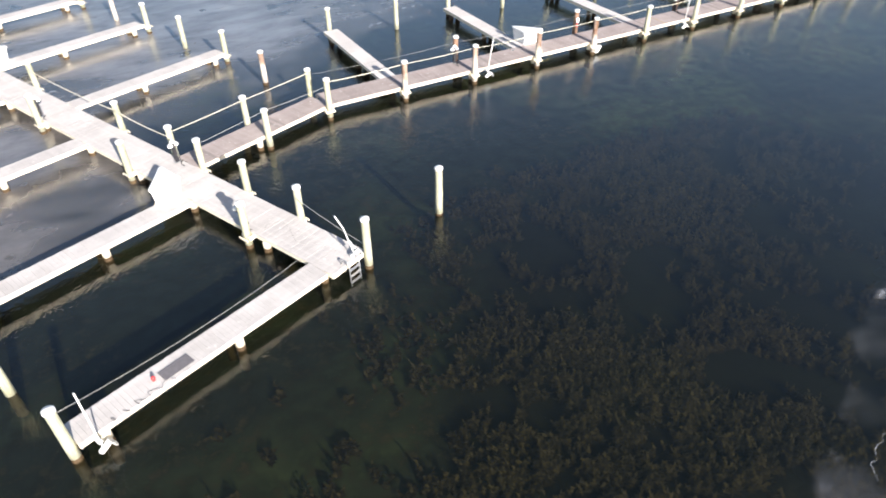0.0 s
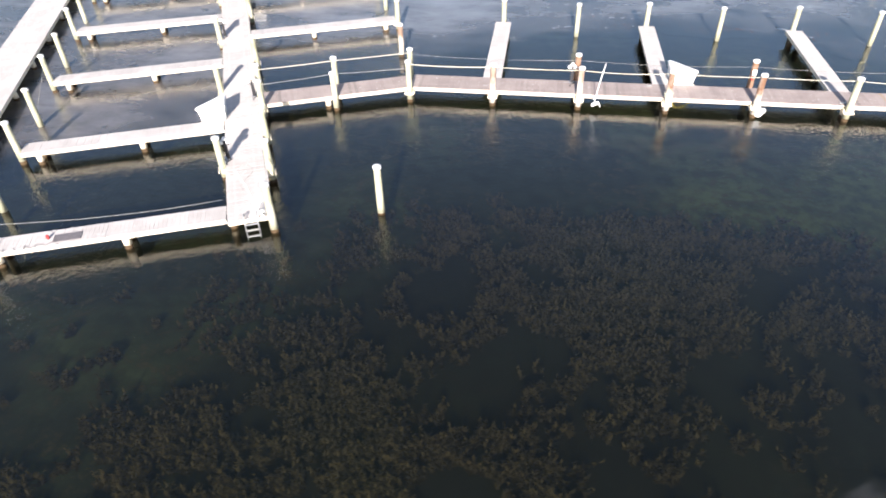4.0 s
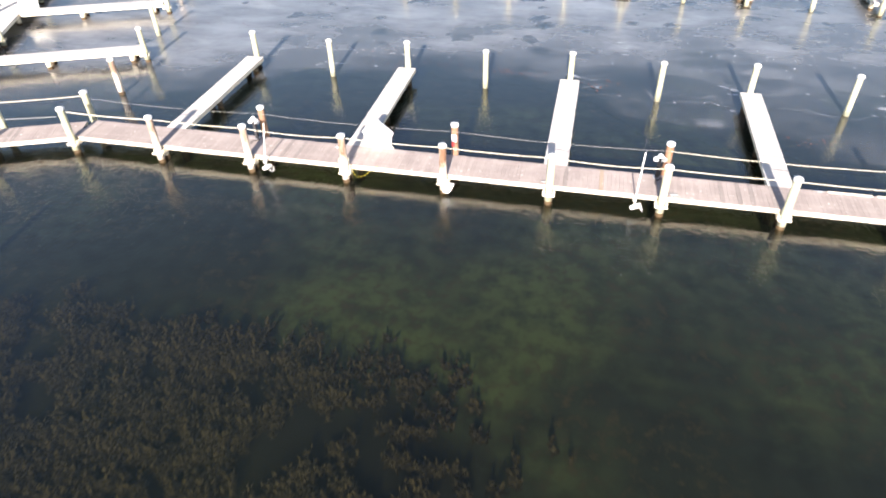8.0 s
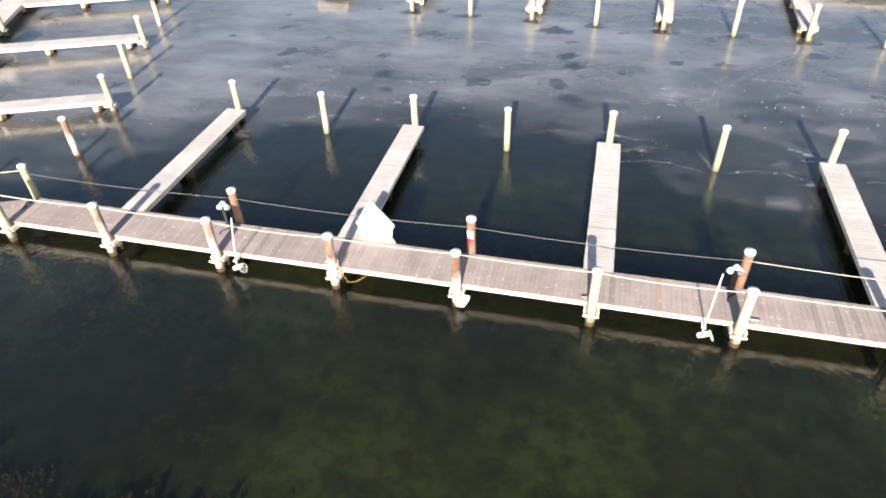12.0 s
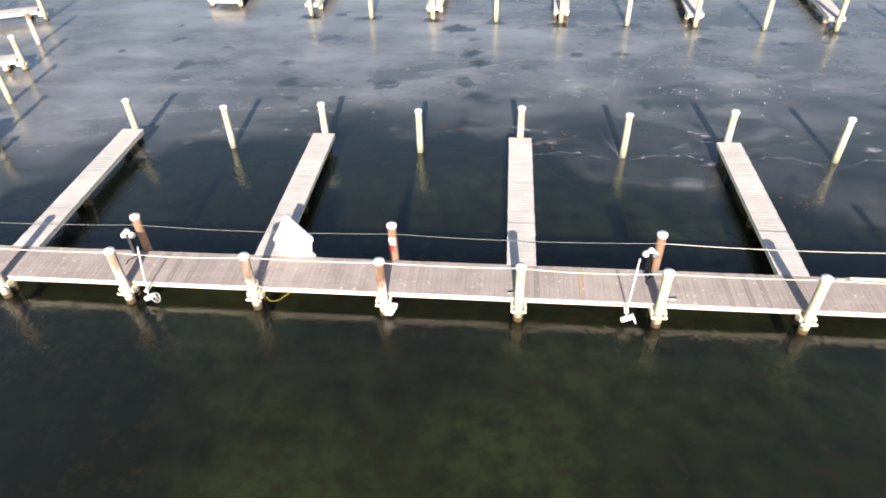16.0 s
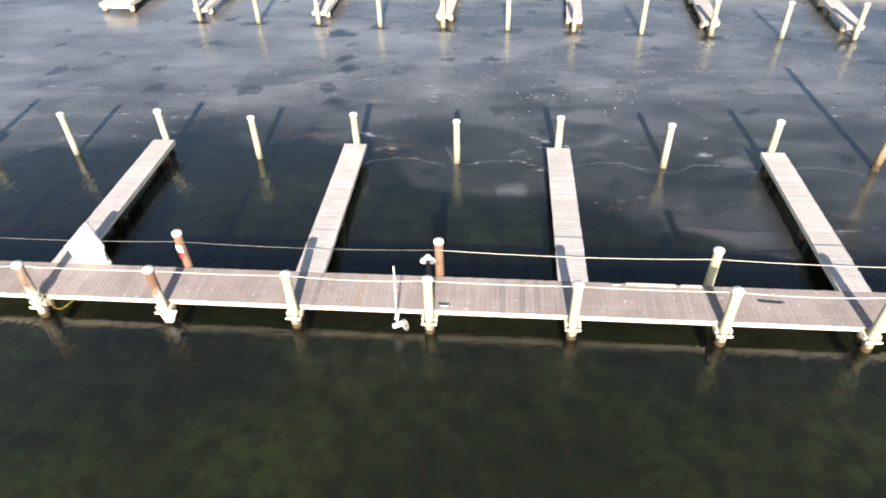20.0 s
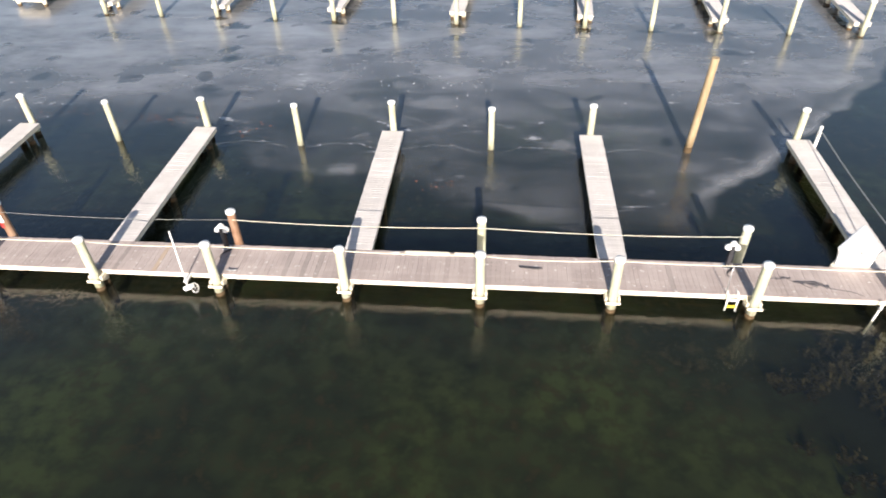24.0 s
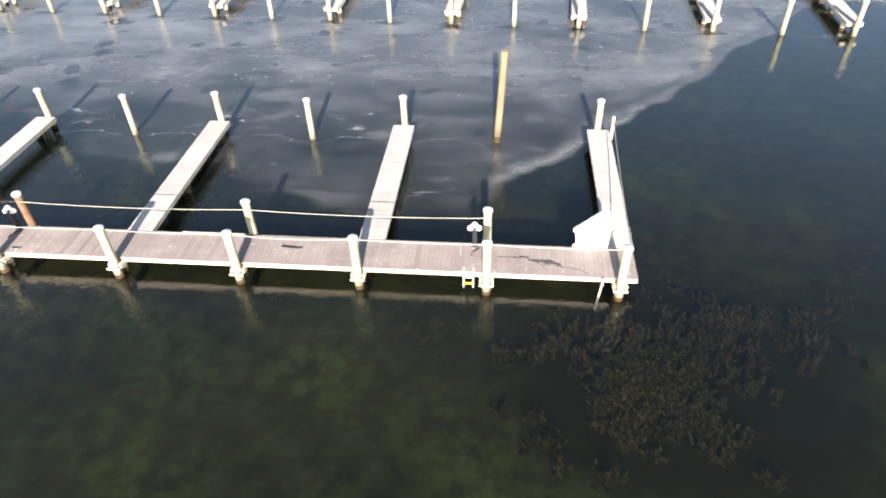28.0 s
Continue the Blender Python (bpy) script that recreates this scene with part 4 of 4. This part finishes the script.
def frost_material():
    s = Shade("white frost in cracks")
    n = s.noise(3.0, 4, 0.6)
    s.done((0.62, 0.64, 0.67), 0.8)
    clear = s.tree.nodes.new("ShaderNodeBsdfTransparent")
    m = s.tree.nodes.new("ShaderNodeMixShader")
    s.put(m.inputs[0], s.ramp(n, [(0.38, 0.04), (0.70, 0.5)]))
    s.tree.links.new(clear.outputs[0], m.inputs[1])
    s.tree.links.new(s.bsdf.outputs[0], m.inputs[2])
    s.tree.links.new(m.outputs[0], s.out.inputs["Surface"])
    return s.mat


M_FROST = frost_material()
CRACK = "thin white frost line across the ice"


def wander(x0, y0, x1, y1, bow, amp, seed, n=40):
    out = []
    for i in range(n + 1):
        k = i / n
        dx, dy = x1 - x0, y1 - y0
        l = math.hypot(dx, dy)
        off = bow * 4 * k * (1 - k) + amp * noise.noise((k * 7, seed * 3.7, 0))
        out.append((x0 + k * dx - off * dy / l, y0 + k * dy + off * dx / l))
    return out


for x0 in (29.4, 33.35, 37.4, 41.5, 45.6):
    ridge("ice_crack", wander(x0 + 0.3, 36.2, x0 + 3.5, 36.1, 0.5, 0.15, x0), 0.028, CRACK)
for k in range(14):
    a, b = local(FAR, 3.69 * k + 0.25, 0.1), local(FAR, 3.69 * k + 3.3, 0.1)
    ridge("ice_crack", wander(a.x, a.y, b.x, b.y, -0.35, 0.1, k), 0.05, CRACK)
for i, (x0, y0, x1, y1, bow) in enumerate(((2, 44.5, 24, 47.6, 0.8), (24, 47.6, 34, 45.2, 0.3), (34, 45.2, 52, 46.4, -0.5), (20, 40.2, 33, 47.5, 0.3),
                                         (33, 42, 39, 49.5, 0.2), (8, 38, 20, 40.2, 0.5), (39, 43.5, 56, 44.2, -0.7), (0, 47, 9, 52, 0.5), (12, 42, 30, 44, -0.6))):
    ridge("ice_crack", wander(x0, y0, x1, y1, bow, 0.5, i + 31, 70), 0.04, CRACK)

# ---- water weed on the bed ----
def weed_stuff(name, spots, label):
    verts, faces = [], []
    rnd = random.Random(77)
    for cx, cy, rx, ry, count in spots:
        made = 0
        while made < count:
            u, v = rnd.gauss(0, 0.5), rnd.gauss(0, 0.5)
            if abs(u) > 1.1 or abs(v) > 1.1:
                continue
            x, y = cx + rx * u, cy + ry * v
            if noise.noise((x * 0.45, y * 0.45, 2.2)) + 0.6 * noise.noise((x * 1.3, y * 1.3, 5.0)) < -0.30 + 0.55 * rnd.random():
                made += 0.25
                continue
            made += 1
            size = rnd.uniform(0.3, 0.58)
            for _ in range(rnd.randint(4, 8)):
                sx, sy = x + rnd.gauss(0, 0.28) * size, y + rnd.gauss(0, 0.28) * size
                lx, ly, tall = rnd.gauss(0, 0.3), rnd.gauss(0, 0.3), size * rnd.uniform(0.5, 1.1)
                for k in range(7):
                    h = (k + rnd.random()) / 7
                    a, wide = rnd.uniform(0, 6.283), 0.14 * (1.15 - h) + 0.05
                    cx1, cy1, cz1 = sx + lx * h * tall, sy + ly * h * tall, -0.84 + h * tall
                    ux, uy = math.cos(a) * wide, math.sin(a) * wide
                    i = len(verts)
                    verts.extend(((cx1 - 0.3 * uy, cy1 + 0.3 * ux, cz1), (cx1 + ux, cy1 + uy, cz1 + 0.035), (cx1 + 0.3 * uy, cy1 - 0.3 * ux, cz1 + 0.01), (cx1 - 0.5 * ux, cy1 - 0.5 * uy, cz1 - 0.03)))
                    faces.append((i, i + 1, i + 2, i + 3))
    me = bpy.data.meshes.new(name)
    me.from_pydata(verts, [], faces)
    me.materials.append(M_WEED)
    return tagged(new(name, me), label, "water weed", kind="stuff")


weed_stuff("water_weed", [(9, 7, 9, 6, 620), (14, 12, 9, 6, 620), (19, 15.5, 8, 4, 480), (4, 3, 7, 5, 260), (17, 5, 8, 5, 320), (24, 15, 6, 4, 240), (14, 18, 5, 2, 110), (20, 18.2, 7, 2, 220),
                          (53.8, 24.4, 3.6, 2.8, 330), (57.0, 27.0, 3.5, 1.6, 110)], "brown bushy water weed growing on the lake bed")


def flakes(name, spots, material, low, high, label, category, seed, rule=ice_north, z=WATER + 0.03):
    """Small flat bits scattered in clusters on the ice."""
    verts, faces = [], []
    rnd = random.Random(seed)
    for cx, cy, rx, ry, count in spots:
        for _ in range(count):
            x, y = rnd.gauss(cx, rx), rnd.gauss(cy, ry)
            if rule(x, y)[0] < 0.4:
                continue
            k, r, a = rnd.randint(4, 6), rnd.uniform(low, high) * rnd.choice((0.4, 0.5, 0.7, 1.0)), rnd.uniform(0, 6.3)
            i = len(verts)
            verts.extend((x + 1.5 * r * rnd.uniform(0.5, 1) * math.cos(a + j * 2 * math.pi / k), y + r * rnd.uniform(0.5, 1) * math.sin(a + j * 2 * math.pi / k), z + rnd.uniform(0, 0.015)) for j in range(k))
            faces.append(tuple(range(i, i + k)))
    me = bpy.data.meshes.new(name)
    me.from_pydata(verts, [], faces)
    me.materials.append(material)
    return tagged(new(name, me), label, category, kind="stuff")


M_CHIP = simple("white ice chip", (0.46, 0.48, 0.50), 0.6)
M_LEAF = simple("reddish brown leaf", (0.16, 0.055, 0.035), 0.9)
flakes("ice_chips", [(11.5, 46.5, 1.6, 1.2, 60), (6, 45.5, 3, 1.5, 40), (39, 42.3, 2.5, 0.9, 90), (46, 45.0, 2.0, 0.7, 25), (50.5, 46.3, 1.2, 0.5, 30), (33, 40.8, 2, 0.5, 12), (9.3, 45.7, 0.7, 0.4, 30), (54, 45.5, 2, 0.7, 25), (20, 40.5, 3, 0.6, 30), (48, 48.0, 1.6, 0.6, 30)],
       M_CHIP, 0.012, 0.055, "small white chips of broken ice", "ice chips", 21)
flakes("leaf_litter", [(26.2, 38.4, 0.9, 0.3, 60), (21.5, 38.7, 1.5, 0.35, 60), (30.8, 37.6, 1.0, 0.35, 40), (9, 42.0, 2.5, 0.5, 50), (39.5, 33.6, 0.5, 0.3, 20)],
       M_LEAF, 0.02, 0.06, "reddish brown leaves frozen on the ice", "leaves", 22)
flakes("ice_chips", [(16, 1.5, 1.4, 1.0, 60), (18.5, 3.8, 0.9, 0.6, 40), (17.2, 2.6, 0.5, 0.3, 24), (33, 10.5, 1.2, 0.8, 20), (20, 4.5, 0.8, 0.4, 20)],
       M_CHIP, 0.015, 0.075, "small white specks on thin ice", "ice chips", 23, ice_near)
for i, (x0, y0, x1, y1, bow) in enumerate(((13.6, 2.6, 15.2, 3.2, 0.2), (30.5, 9.5, 32.5, 10.4, 0.2))):
    ridge("ice_crack", wander(x0, y0, x1, y1, bow, 0.2, i + 61, 30), 0.02, "thin white crack in the near ice")
guard = thing("pile_guard", pose(25.36, 27.03, 0), "white plastic guard fixed at a pile's foot", "guard")
bm = bmesh.new()
low = [bm.verts.new(v) for v in ((-0.10, -0.05, 0.14), (0.12, -0.05, 0.14), (0.12, 0.12, 0.14), (-0.10, 0.12, 0.14))]
top = [bm.verts.new(v) for v in ((-0.17, -0.08, 0.52), (0.30, -0.08, 0.50), (0.30, 0.14, 0.50), (-0.17, 0.14, 0.52))]
for i in range(4):
    bm.faces.new((low[i], low[(i + 1) % 4], top[(i + 1) % 4], top[i]))
bm.faces.new(low[::-1])
bm.faces.new(top)
bmesh.ops.bevel(bm, geom=[e for e in bm.edges], offset=0.015, segments=2, affect="EDGES")
part("shell", bm, M_CAP, guard)
